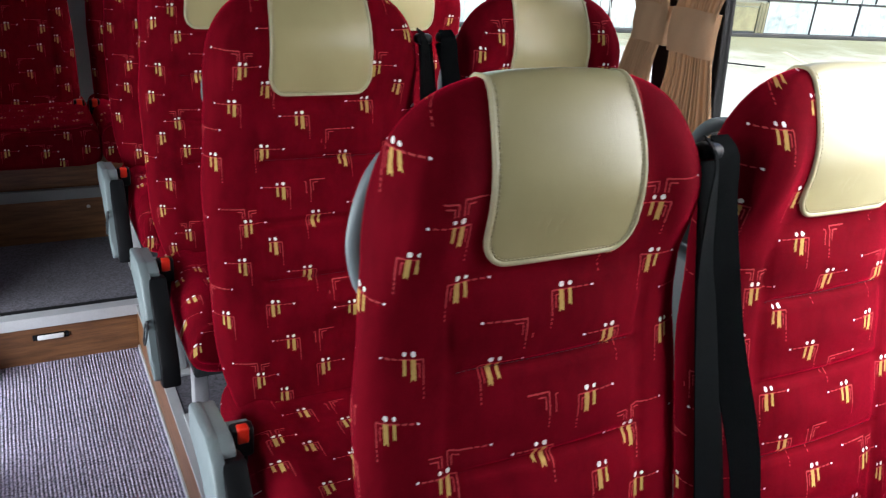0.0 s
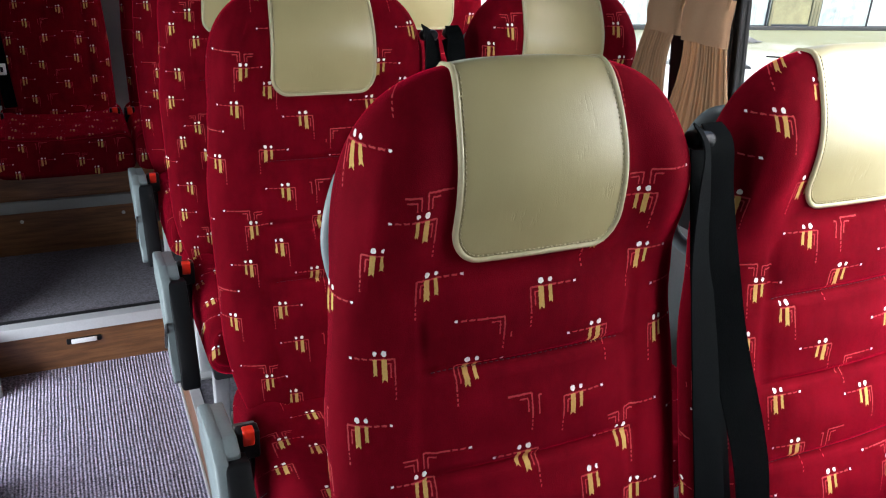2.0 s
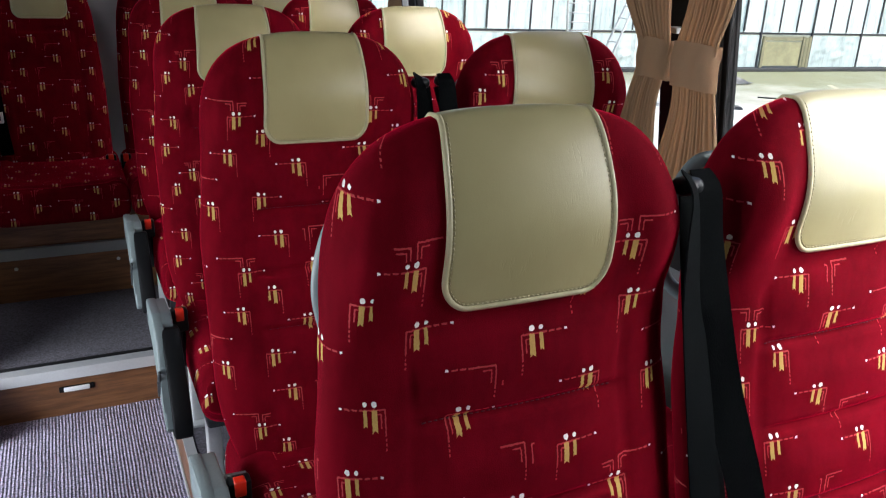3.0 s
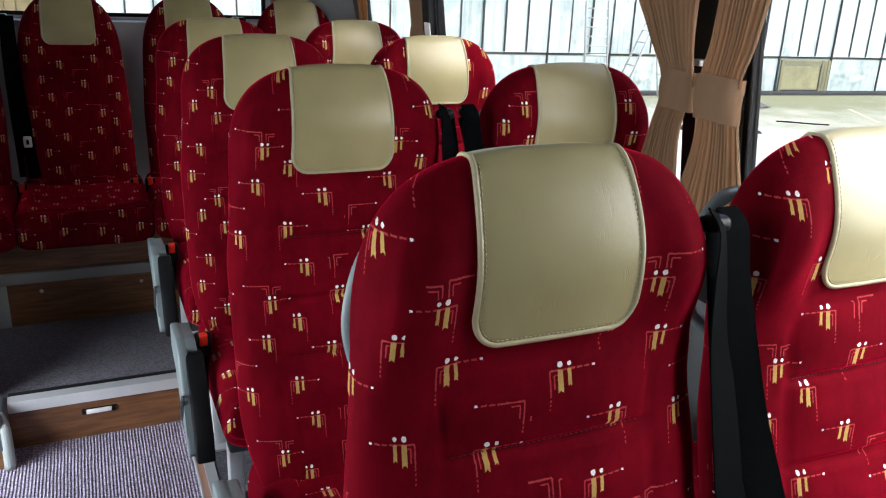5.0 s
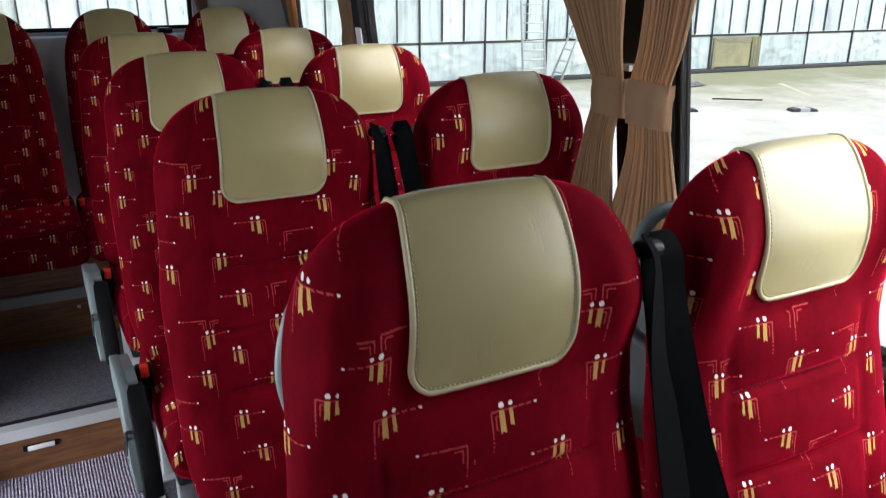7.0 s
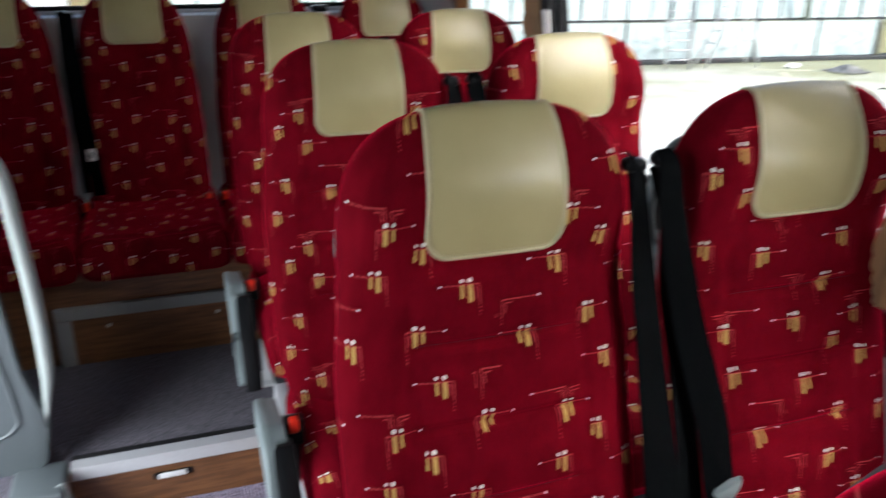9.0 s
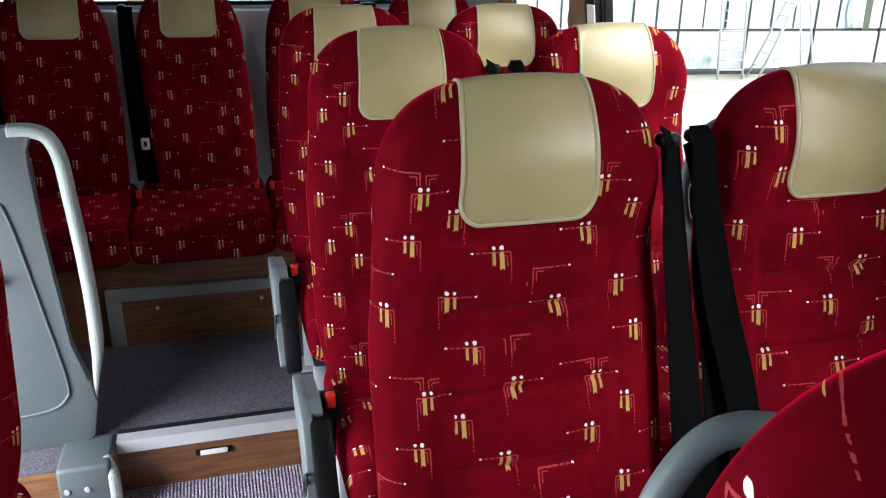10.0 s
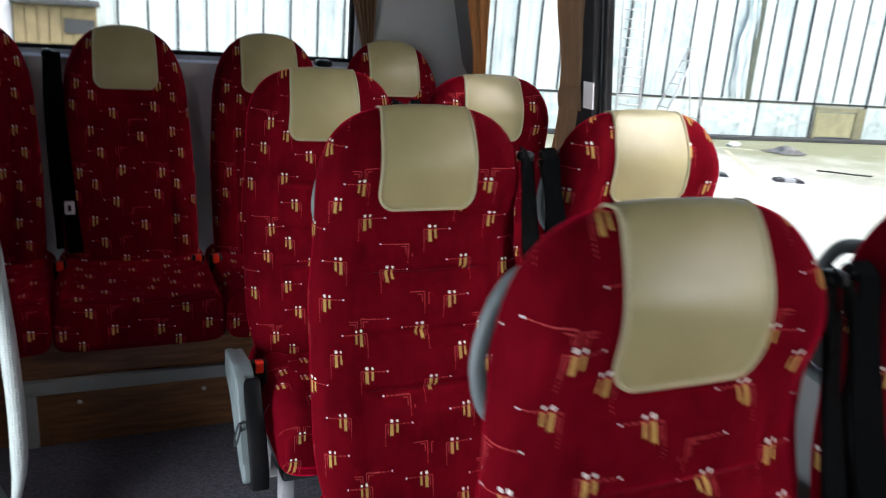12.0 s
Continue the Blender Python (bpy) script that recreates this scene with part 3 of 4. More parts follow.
def cushion(parent, half=0.205, y0=-0.455, y1=0.0, top=0.380, low=0.18, name="seat_cushion", square=0.45, roll=0.07, blunt=0.16, cloth=(1, 0.0, 0.0)):
    """A padded seat with a rolled front edge."""
    verts, faces, uv, n, ny = [], [], [], 40, 26
    for j in range(-2, ny + 1):
        t = max(j, 0) / ny
        y = y0 + (y1 - y0) * (1 - math.cos(math.pi * t)) / 2 + 0.0015 * min(j, 0)
        q = max(0.0, 1 - (y - y0) / roll)
        shrink = max(blunt, 1 - min(q, 1.0) ** 2.4) ** (1 / 2.4) * (1.0, 0.72, 0.3)[max(-j, 0)]
        mid, hgt = (top + low) / 2, (top - low) / 2 * shrink
        w = half * (1 - (0.1 if square > 0.3 else 0.02) * (1 - shrink)) * (1.0, 0.95, 0.85)[max(-j, 0)]
        tip = 0.012 * (1 - t)
        for k in range(n + 1):
            a = -math.pi / 2 + 2 * math.pi * k / n
            cx, sy = math.cos(a), math.sin(a)
            x = w * math.copysign(abs(cx) ** square, cx)
            z = mid + hgt * math.copysign(abs(sy) ** 0.5, sy)
            if sy > 0:
                s = abs(x / half)
                z += (0.018 * max(0.0, min(1.0, (s - 0.5) / 0.3)) - 0.012 * math.exp(-((s - 0.62) / 0.04) ** 2)) * sy + tip
            verts.append((x, y, z))
            uv.append((cloth[0] * x + cloth[1], y + z + cloth[2]))
    m, rings = n + 1, ny + 3
    for j in range(rings - 1):
        for k in range(n):
            faces.append((j * m + k, (j + 1) * m + k, (j + 1) * m + k + 1, j * m + k + 1))
    faces += [tuple(range(n)), tuple(range((rings - 1) * m, (rings - 1) * m + n))[::-1]]
    return link_mesh(name, verts, faces, FABRIC, parent, uv)


def grab_handle(parent, half):
    """A grey plastic loop at the aisle shoulder, behind the padding."""
    e = -half
    path = smooth_path([(e + 0.147, 0.10, 1.028), (e + 0.107, 0.135, 1.030), (e + 0.072, 0.142, 1.027), (e + 0.045, 0.142, 0.998), (e + 0.030, 0.142, 0.95), (e + 0.029, 0.142, 0.905), (e + 0.044, 0.135, 0.86), (e + 0.085, 0.10, 0.83)], 6)
    tube("grab_handle", path, 0.0105, HANDLE, parent, 10, 0.8, label="grey plastic grab handle", up=(0, 1, 0))


def belt_buckle(parent, x, y, z, turn=0.0):
    b = part("belt_buckle", rbox(x - 0.020, x + 0.020, y - 0.014, y + 0.014, z - 0.06, z, 0.006, 3), BLACK, parent, "black belt buckle with red button", True)
    part("release_button", rbox(x - 0.0105, x + 0.0105, y - 0.0165, y + 0.004, z - 0.030, z + 0.002, 0.004, 3), RED, b, "red release button", True)
    tube("buckle_stalk", smooth_path([(x, y, z - 0.055), (x + 0.004, y + 0.02, z - 0.12), (x + 0.01, y + 0.04, z - 0.18)], 4), 0.011, BLACK, b, 6, 0.5)
    return b


def armrest(parent, x0, x1):
    """An aisle armrest swung down: grey moulded side, black padded front."""
    outline = [(-0.10, 0.408), (-0.235, 0.423), (-0.285, 0.405), (-0.345, 0.32), (-0.392, 0.235), (-0.410, 0.195), (-0.388, 0.176), (-0.335, 0.205), (-0.26, 0.262), (-0.19, 0.325), (-0.10, 0.34)]
    plate = prism(outline, "x", x0, x0 + 0.024, 0.006)
    knuckle = [(-0.10, 0.405), (-0.235, 0.421), (-0.272, 0.408), (-0.262, 0.352), (-0.19, 0.328), (-0.10, 0.342)]
    arm = part("armrest", prism(knuckle, "x", x0 + 0.002, x1, 0.006, plate), GREY, parent, "grey plastic armrest, lowered", True)
    pad = [(-0.236, 0.388), (-0.288, 0.402), (-0.366, 0.315), (-0.420, 0.228), (-0.430, 0.178), (-0.392, 0.163), (-0.32, 0.245), (-0.262, 0.325)]
    part("arm_pad", prism(pad, "x", x0 + 0.015, x1 + 0.012, 0.007), PAD, arm, "black padded armrest front", True)
    ring = [(x0 - 0.001, -0.318 + 0.016 * math.cos(a) - 0.040 * math.sin(a), 0.272 + 0.052 * math.sin(a)) for a in [2 * math.pi * i / 24 for i in range(25)]]
    tube("trim_ring", ring, 0.0032, SHELL, arm, 6, up=(1, 0, 0))
    hub = bmesh.new()
    bmesh.ops.create_cone(hub, cap_ends=True, segments=24, radius1=0.026, radius2=0.024, depth=0.04, matrix=pose((x1 + 0.02), -0.185, 0.378, 0, 90, 0))
    part("pivot", hub, GREY, arm, "", True)
    return arm


def leg(parent, x, y, top=0.24):
    bm = rbox(x - 0.018, x + 0.018, y - 0.022, y + 0.022, 0.006, top, 0.006)
    lg = part("leg", bm, ALU, parent, "brushed aluminium leg", True)
    part("foot_plate", rbox(x - 0.035, x + 0.035, y - 0.05, y + 0.05, 0.0, 0.008, 0.002), ALU, lg)


def belt(parent, side):
    """A lap and shoulder belt: guide on the shoulder, webbing hanging down, tongue near its end."""
    g = 0.205 if side > 0 else -0.247
    sb = part("belt_guide", rbox(g - 0.017, g + 0.017, 0.010, 0.036, 1.030, 1.050, 0.009, 4), BLACK, parent, "black plastic belt guide", True)
    if side > 0:
        pts = [(0.199, 0.020, 1.055), (0.198, 0.001, 1.036), (0.203, -0.002, 0.985), (0.214, -0.006, 0.90), (0.226, -0.026, 0.79), (0.228, -0.069, 0.64), (0.230, -0.095, 0.54), (0.230, -0.135, 0.40)]
        dirs = [(0.7, 0.7, 0), (0.75, 0.65, 0), (0.85, 0.5, 0), (0.95, 0.35, 0), (1, 0.2, 0), (1, 0.1, 0), (1, 0, 0), (1, 0, 0)]
        top, top2 = 0.029, 0.034
        pts2 = [(0.214, 0.030, 1.03), (0.222, 0.018, 0.95), (0.232, 0.004, 0.86), (0.246, -0.030, 0.70), (0.262, -0.09, 0.5), (0.268, -0.11, 0.36)]
    else:
        pts = [(-0.249, 0.020, 1.055), (-0.249, 0.0, 1.036), (-0.244, -0.006, 0.98), (-0.226, -0.016, 0.89), (-0.204, -0.031, 0.788), (-0.175, -0.070, 0.652), (-0.168, -0.097, 0.557), (-0.159, -0.145, 0.42)]
        dirs = [(1, -0.1, 0), (1, -0.1, 0), (1, -0.1, 0), (1, -0.15, 0.1), (0.95, -0.2, 0.1), (1, -0.2, 0), (1, -0.1, 0), (1, 0, 0)]
        top, top2 = 0.027, 0.030
        pts2 = [(-0.251, 0.030, 1.03), (-0.233, 0.012, 0.95), (-0.221, 0.008, 0.84), (-0.209, -0.018, 0.74), (-0.205, -0.055, 0.62), (-0.198, -0.10, 0.46), (-0.193, -0.13, 0.36)]
    ribbon("webbing", pts, dirs, lambda t: 0.049 - (0.049 - top) * max(0.0, 1 - t * 1.5) ** 1.3, WEBBING, sb, label="black belt webbing")
    ribbon("webbing", pts2, [(0.95, 0.25, 0)] * len(pts2), lambda t: 0.046 - (0.046 - top2) * max(0.0, 1 - t * 1.6), WEBBING, sb)
    x, y, z = pts[-2]
    x += 0.008
    low = z - 0.10 if side > 0 else z - 0.012
    head = prism([(x - 0.023, low), (x + 0.010, low - 0.010), (x + 0.022, low + 0.012), (x + 0.021, low + 0.030), (x + 0.012, low + 0.020), (x - 0.020, low + 0.012)], "y", y - 0.016, y - 0.004, 0.004)
    rbox(x - 0.010, x + 0.004, y - 0.012, y - 0.008, low - 0.035, low + 0.004, 0.001, bm=head)
    part("belt_tongue", head, GREY, sb, "grey belt tongue", True)


def coach_seat(at, aisle, label, group, cloth):
    shape = CoachBack(half=0.2165, top=1.1303, cover_half=0.094, cover_low=0.945, thick=0.109, grooves=(0.932, 0.825, 0.713, 0.608), wing=0.0222, cover_mid=-0.006, bolster=0.3)
    root = thing("coach_seat", at, label, "coach seat", group)
    shape.quilting(shape.padding(root, cloth))
    shape.cover(root)
    shape.shell(root)
    cushion(root, cloth=cloth)
    grab_handle(root, 0.207)
    part("seat_frame", rbox(-0.19, 0.19, -0.40, -0.02, 0.17, 0.20, 0.008), SHELL, root)
    leg(root, -0.17, -0.35)
    leg(root, 0.15, -0.35)
    leg(root, -0.17, -0.06)
    if aisle:
        armrest(root, -0.284, -0.237)
        belt_buckle(root, -0.216, -0.215, 0.418)
        belt(root, 1)
    else:
        belt_buckle(root, -0.20, -0.22, 0.40)
        belt(root, -1)
    return root


PLINTH = 0.29
ROW_Y = (0.666, 1.421, 2.161, 2.91)
AISLE_LABEL, WINDOW_LABEL = "red patterned coach seat beside the aisle with beige headrest cover", "red patterned coach seat beside the window with beige headrest cover"
MIRRORED, STRAIGHT = (-1, -0.041, 0.0), (1, 0.0, 0.0)
aisle_seats = [coach_seat((0.586, ROW_Y[0], PLINTH), True, AISLE_LABEL, "coach seats", MIRRORED), coach_seat((0.590, ROW_Y[1], PLINTH), True, AISLE_LABEL, "coach seats", STRAIGHT)]
window_seats = [coach_seat((1.062, ROW_Y[0] + 0.012, PLINTH), False, WINDOW_LABEL, "coach seats", (1, -0.008, 0.148)), coach_seat((1.096, ROW_Y[1] + 0.014, PLINTH), False, WINDOW_LABEL, "coach seats", (-1, -0.036, 0.224))]
for k in (2, 3):
    copy_thing(aisle_seats[k % 2], pose(0.590, ROW_Y[k], PLINTH))
    copy_thing(window_seats[k % 2], pose(1.100, ROW_Y[k] + 0.014, PLINTH))
left_seat = copy_thing(window_seats[1], pose(-0.395, 1.86, PLINTH))
left_seat["label"] = "red patterned coach seat across the aisle, before the partition"


def bench_seat(at, label, belted=True):
    """One place of the rear bench."""
    shape = Back(half=0.211, top=1.176, shoulder=0.93, base=0.36, cover_half=0.098, cover_low=0.98, thick=0.10, lean=0.06, grooves=(0.93,), wing=0.012, taper=0.065, square=2.6)
    root = thing("bench_seat", at, label, "bench seat", "rear bench seats")
    shape.padding(root)
    shape.cover(root, 0.03)
    shape.shell(root)
    cushion(root, 0.2355, -0.575, -0.02, 0.428, 0.295, square=0.22, roll=0.03, blunt=0.8, cloth=(1, 0.05, 0.09))
    belt_buckle(root, -0.222, -0.22, 0.462)
    g = -0.232
    if belted:
        sb = part("belt_guide", rbox(g - 0.017, g + 0.017, 0.03, 0.085, 1.062, 1.092, 0.012, 3), BLACK, root, "black plastic belt guide", True)
        ribbon("webbing", [(g + 0.016, 0.03, 1.085), (g + 0.020, -0.02, 0.98), (g + 0.027, -0.055, 0.85), (g + 0.038, -0.098, 0.70), (g + 0.046, -0.132, 0.60), (g + 0.058, -0.165, 0.47)], [(1, 0, 0), (1, -0.1, 0), (1, -0.2, 0), (1, -0.25, 0), (1, -0.2, 0), (1, 0, 0)], 0.046, WEBBING, sb)
        ribbon("webbing", [(g + 0.010, 0.05, 1.07), (g + 0.006, 0.03, 0.92), (g + 0.010, -0.01, 0.72), (g + 0.018, -0.05, 0.56), (g + 0.022, -0.08, 0.46)], [(1, 0.1, 0)] * 5, 0.05, WEBBING, sb)
        tg = part("belt_tongue", rbox(g + 0.030, g + 0.060, -0.148, -0.138, 0.592, 0.636, 0.004), WHITE, sb, "white belt tongue tag", True)
        part("slot", rbox(g + 0.040, g + 0.050, -0.1495, -0.147, 0.604, 0.624, 0.001), BLACK, tg)
    return root


BENCH_Y = 3.685
bench = bench_seat((0.118, BENCH_Y, PLINTH), "red patterned rear bench seat with beige headrest cover")
for k in (-2, -1):
    copy_thing(bench, pose(0.118 + 0.474 * k, BENCH_Y, PLINTH))
belt_buckle(bench, 0.196, -0.22, 0.462)
plain_bench = bench_seat((0.118 + 0.474, BENCH_Y, PLINTH), "red patterned rear bench seat, its belt out of sight", False)
end_bench = copy_thing(plain_bench, pose(0.118 + 0.474 * 2, BENCH_Y + 0.02, PLINTH))


# ---- the coach's shell ----
X_LEFT, X_RIGHT, Y_FRONT, Y_REAR, AISLE, ROOF = -1.12, 1.345, -3.2, 3.95, 0.128, 2.15
X_AISLE_R, X_AISLE_L, Y_STEP, Y_PLINTH_L, Y_BENCH = 0.378, -0.16, 2.55, 2.445, 3.155

floor = structure(part("floor", rbox(X_LEFT, X_AISLE_R, Y_FRONT, Y_STEP + 0.02, AISLE - 0.05, AISLE), CARPET), "grey-purple ribbed carpet on the sunken aisle floor", "floor")
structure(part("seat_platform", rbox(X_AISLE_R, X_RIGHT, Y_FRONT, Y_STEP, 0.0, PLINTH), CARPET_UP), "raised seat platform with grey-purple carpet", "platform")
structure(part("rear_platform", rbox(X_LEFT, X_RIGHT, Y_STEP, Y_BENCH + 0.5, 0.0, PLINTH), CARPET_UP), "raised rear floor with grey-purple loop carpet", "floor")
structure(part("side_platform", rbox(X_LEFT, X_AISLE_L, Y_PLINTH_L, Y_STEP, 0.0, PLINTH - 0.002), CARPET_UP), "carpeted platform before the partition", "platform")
structure(part("riser_aisle_side", rbox(X_AISLE_R - 0.012, X_AISLE_R - 0.001, Y_FRONT, Y_STEP - 0.002, AISLE, PLINTH - 0.004, 0.001), WOOD), "brown wood laminate platform side", "riser")
structure(part("riser_step", rbox(X_AISLE_L, X_AISLE_R - 0.012, Y_STEP - 0.012, Y_STEP - 0.001, AISLE, PLINTH - 0.028, 0.001), WOOD), "brown wood laminate step riser", "riser")
structure(part("riser_side", rbox(X_LEFT, X_AISLE_L - 0.004, Y_PLINTH_L - 0.012, Y_PLINTH_L - 0.001, AISLE, PLINTH - 0.006, 0.001), WOOD), "brown wood laminate riser below the partition", "riser")
structure(part("riser_corner", rbox(X_AISLE_L - 0.004, X_AISLE_L + 0.008, Y_PLINTH_L - 0.012, Y_STEP - 0.013, AISLE, PLINTH - 0.006, 0.001), WOOD), "brown wood laminate platform end", "riser")
structure(part("riser_bench", rbox(X_AISLE_L - 0.05, 0.48, Y_BENCH - 0.012, Y_BENCH, PLINTH, 0.456, 0.001), WOOD), "dark wood laminate bench base", "riser")
structure(part("riser_bench_upper", rbox(X_LEFT, X_RIGHT, Y_BENCH + 0.004, Y_BENCH + 0.02, PLINTH, 0.64, 0.001), WOOD), "dark wood laminate strip below the bench", "riser")
structure(part("trim_bench", rbox(X_AISLE_L - 0.06, 0.50, Y_BENCH - 0.022, Y_BENCH + 0.003, 0.456, 0.497, 0.003), EDGING, None, "", True), "grey edge trim below the bench", "trim")
structure(part("trim_bench_post", rbox(X_AISLE_L - 0.06, X_AISLE_L - 0.012, Y_BENCH - 0.021, Y_BENCH + 0.002, PLINTH, 0.455, 0.003), EDGING, None, "", True), "grey upright trim below the bench", "trim")
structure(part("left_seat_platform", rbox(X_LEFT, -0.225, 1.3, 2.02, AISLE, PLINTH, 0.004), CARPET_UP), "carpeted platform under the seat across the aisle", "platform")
nose = prism([(Y_STEP - 0.026, PLINTH - 0.030), (Y_STEP - 0.018, PLINTH - 0.030), (Y_STEP - 0.012, PLINTH - 0.008), (Y_STEP + 0.02, PLINTH + 0.001), (Y_STEP + 0.02, PLINTH + 0.005), (Y_STEP - 0.02, PLINTH + 0.004)], "x", X_AISLE_L + 0.01, X_AISLE_R + 0.02)
structure(part("step_nosing", nose, ALU), "aluminium step nosing", "trim")
structure(part("nosing_rubber", rbox(X_AISLE_L + 0.01, X_AISLE_R + 0.02, Y_STEP + 0.0205, Y_STEP + 0.045, PLINTH - 0.001, PLINTH + 0.005, 0.002), RUBBER), "black rubber strip behind the nosing", "trim")
structure(part("platform_edge_trim", rbox(X_AISLE_R - 0.016, X_AISLE_R + 0.012, Y_FRONT, Y_STEP - 0.03, PLINTH - 0.003, PLINTH + 0.003, 0.001), ALU), "aluminium edge trim on the seat platform", "trim")
structure(part("aisle_edge_trim", rbox(X_AISLE_R - 0.018, X_AISLE_R - 0.0125, Y_FRONT, Y_STEP - 0.03, AISLE, AISLE + 0.02, 0.001), ALU), "aluminium trim along the carpet edge", "trim")

for x in (-0.06, 0.29):
    b = bmesh.new()
    bmesh.ops.create_uvsphere(b, u_segments=12, v_segments=6, radius=0.007, matrix=Matrix.LocRotScale((x, Y_BENCH - 0.012, 0.42), None, (1, 0.5, 1)))
    tagged(part("screw_head", b, ALU, None, "", True), "small steel screw head in the bench base", "screw", "bench base screws")

lamp = thing("step_light", (0.105, Y_STEP - 0.012, 0.221), "small white marker light on the step riser", "step light")
part("holder", rbox(-0.052, 0.052, -0.006, 0.0, -0.010, 0.010, 0.004), BLACK, lamp, "black holder", True)
part("lens", rbox(-0.038, 0.038, -0.011, -0.004, -0.008, 0.008, 0.003), WHITE, lamp, "white lens", True)


def wall_with_windows(name, axis, at, thick, lo, hi, z_top, openings, label, mat=None):
    """A wall in the plane of x or y = at, with openings (from, to, sill, head)."""
    bm = None
    def slab(a, b, z0, z1):
        if b - a < 0.001 or z1 - z0 < 0.001:
            return None
        return rbox(at, at + thick, a, b, z0, z1, bm=bm) if axis == "x" else rbox(a, b, at, at + thick, z0, z1, bm=bm)
    cur = lo
    for a, b, s, h in sorted(openings):
        for box in ((cur, a, 0.0, z_top), (a, b, 0.0, s), (a, b, h, z_top)):
            bm = slab(*box) or bm
        cur = b
    bm = slab(cur, hi, 0.0, z_top) or bm
    return structure(part(name, bm, mat or WALL), label, "wall")


def window(name, axis, at, a, b, s, h, label, inward):
    """A pane in a black rubber frame."""
    bm = None
    w, d = 0.016, 0.03
    for x0, x1, z0, z1 in ((a, a + w, s, h), (b - w, b, s, h), (a + w, b - w, s, s + w), (a + w, b - w, h - w, h)):
        y0, y1 = sorted((at, at + inward * d))
        bm = rbox(y0, y1, x0, x1, z0, z1, 0.004, bm=bm) if axis == "x" else rbox(x0, x1, y0, y1, z0, z1, 0.004, bm=bm)
    fr = structure(part(name, bm, RUBBER), label, "window")
    y0, y1 = sorted((at + inward * 0.010, at + inward * 0.016))
    box = rbox(y0, y1, a + w, b - w, s + w, h - w) if axis == "x" else rbox(a + w, b - w, y0, y1, s + w, h - w)
    pane = part("pane", box, GLASS, fr, "clear glass pane")
    pane.visible_shadow = False
    return fr


SILL, HEAD = 1.02, 1.92
# no openings below y 0.10: the unseen wall there holds back light
RIGHT = [(0.10, 1.230, SILL, HEAD), (1.375, 2.743, SILL, HEAD), (2.88, 3.56, SILL, HEAD)]
LEAN = 0.12


def lean_in(ob):
    """Tips a part of the right side inwards towards the roof, as the coach's flank does."""
    for v in ob.data.vertices:
        v.co.x -= LEAN * (v.co.z - 1.3)
    for child in ob.children:
        lean_in(child)
    return ob


lean_in(wall_with_windows("wall_right", "x", X_RIGHT, 0.03, Y_FRONT, Y_REAR, ROOF, RIGHT, "grey coach side wall with large windows"))
for i, (a, b, s, h) in enumerate(RIGHT):
    lean_in(window(f"window_{i + 1}", "x", X_RIGHT + 0.03, a, b, s, h, "large coach side window in a black rubber frame", -1))
# unseen left side: a window and low doorway, sized by the light wanted
LEFT = [(-0.14, 0.8, SILL, HEAD), (1.15, 2.36, 0.2, 1.25)]
wall_with_windows("wall_left", "x", X_LEFT - 0.06, 0.06, Y_FRONT, Y_REAR, ROOF, LEFT, "grey coach side wall with large windows")
REAR = [(-0.72, 0.975, 1.365, HEAD)]
wall_with_windows("wall_rear", "y", Y_REAR, 0.06, X_LEFT - 0.06, X_RIGHT + 0.06, ROOF, REAR, "white-grey rear wall of the coach", REAR_TRIM)
window("window_rear", "y", Y_REAR + 0.05, -0.72, 0.975, 1.365, HEAD, "rear window in a black rubber frame", -1)
# unseen front wall closed up but for a slit, holding back frontal daylight
wall_with_windows("wall_front", "y", Y_FRONT - 0.06, 0.06, X_LEFT - 0.06, X_RIGHT + 0.06, ROOF, [(-1.0, 1.2, 1.8, HEAD)], "unseen coach front wall with the windscreen narrowed to a slit")
structure(part("ceiling", rbox(X_LEFT - 0.06, X_RIGHT + 0.06, Y_FRONT - 0.06, Y_REAR + 0.06, ROOF, ROOF + 0.05), CEILING), "unseen lining of the coach roof, darkened to cut bounced light", "ceiling")
structure(part("rear_panel", rbox(X_LEFT + 0.002, 0.985, 3.84, Y_REAR - 0.001, 0.66, 1.352, 0.008), REAR_TRIM, None, "", True), "white-grey panel and sill behind the bench", "trim")
tagged(part("belt_anchor", rbox(0.80, 0.86, 3.85, 3.91, 1.353, 1.378, 0.009, 3), BLACK, None, "", True), "black belt anchor on the rear sill", "belt anchor")
for i, (a, b, d) in enumerate(((1.232, 1.373, 0.03), (2.745, 2.878, 0.03))):
    lean_in(structure(part(f"pillar_{i + 1}", rbox(X_RIGHT - d, X_RIGHT - 0.001, a - 0.002, b + 0.002, 1.02, 2.0, 0.006), RUBBER, None, "", True), "black window pillar cover", "pillar"))
lean_in(structure(part("trim_sill_right", rbox(X_RIGHT - 0.04, X_RIGHT - 0.001, Y_FRONT, 3.58, 0.93, 1.018, 0.008), RUBBER, None, "", True), "black sill strip below the side windows", "trim"))
# curved lining in the rear corner
corner = [(X_RIGHT - 0.001, 3.58), (X_RIGHT - 0.012, 3.70), (X_RIGHT - 0.07, 3.83), (1.16, 3.90), (0.99, 3.948), (X_RIGHT - 0.001, 3.948)]
structure(part("rear_corner_lining", prism(corner, "z", 0.65, ROOF - 0.002), LINING, None, "", True), "smooth grey corner lining beside the rear window", "wall")

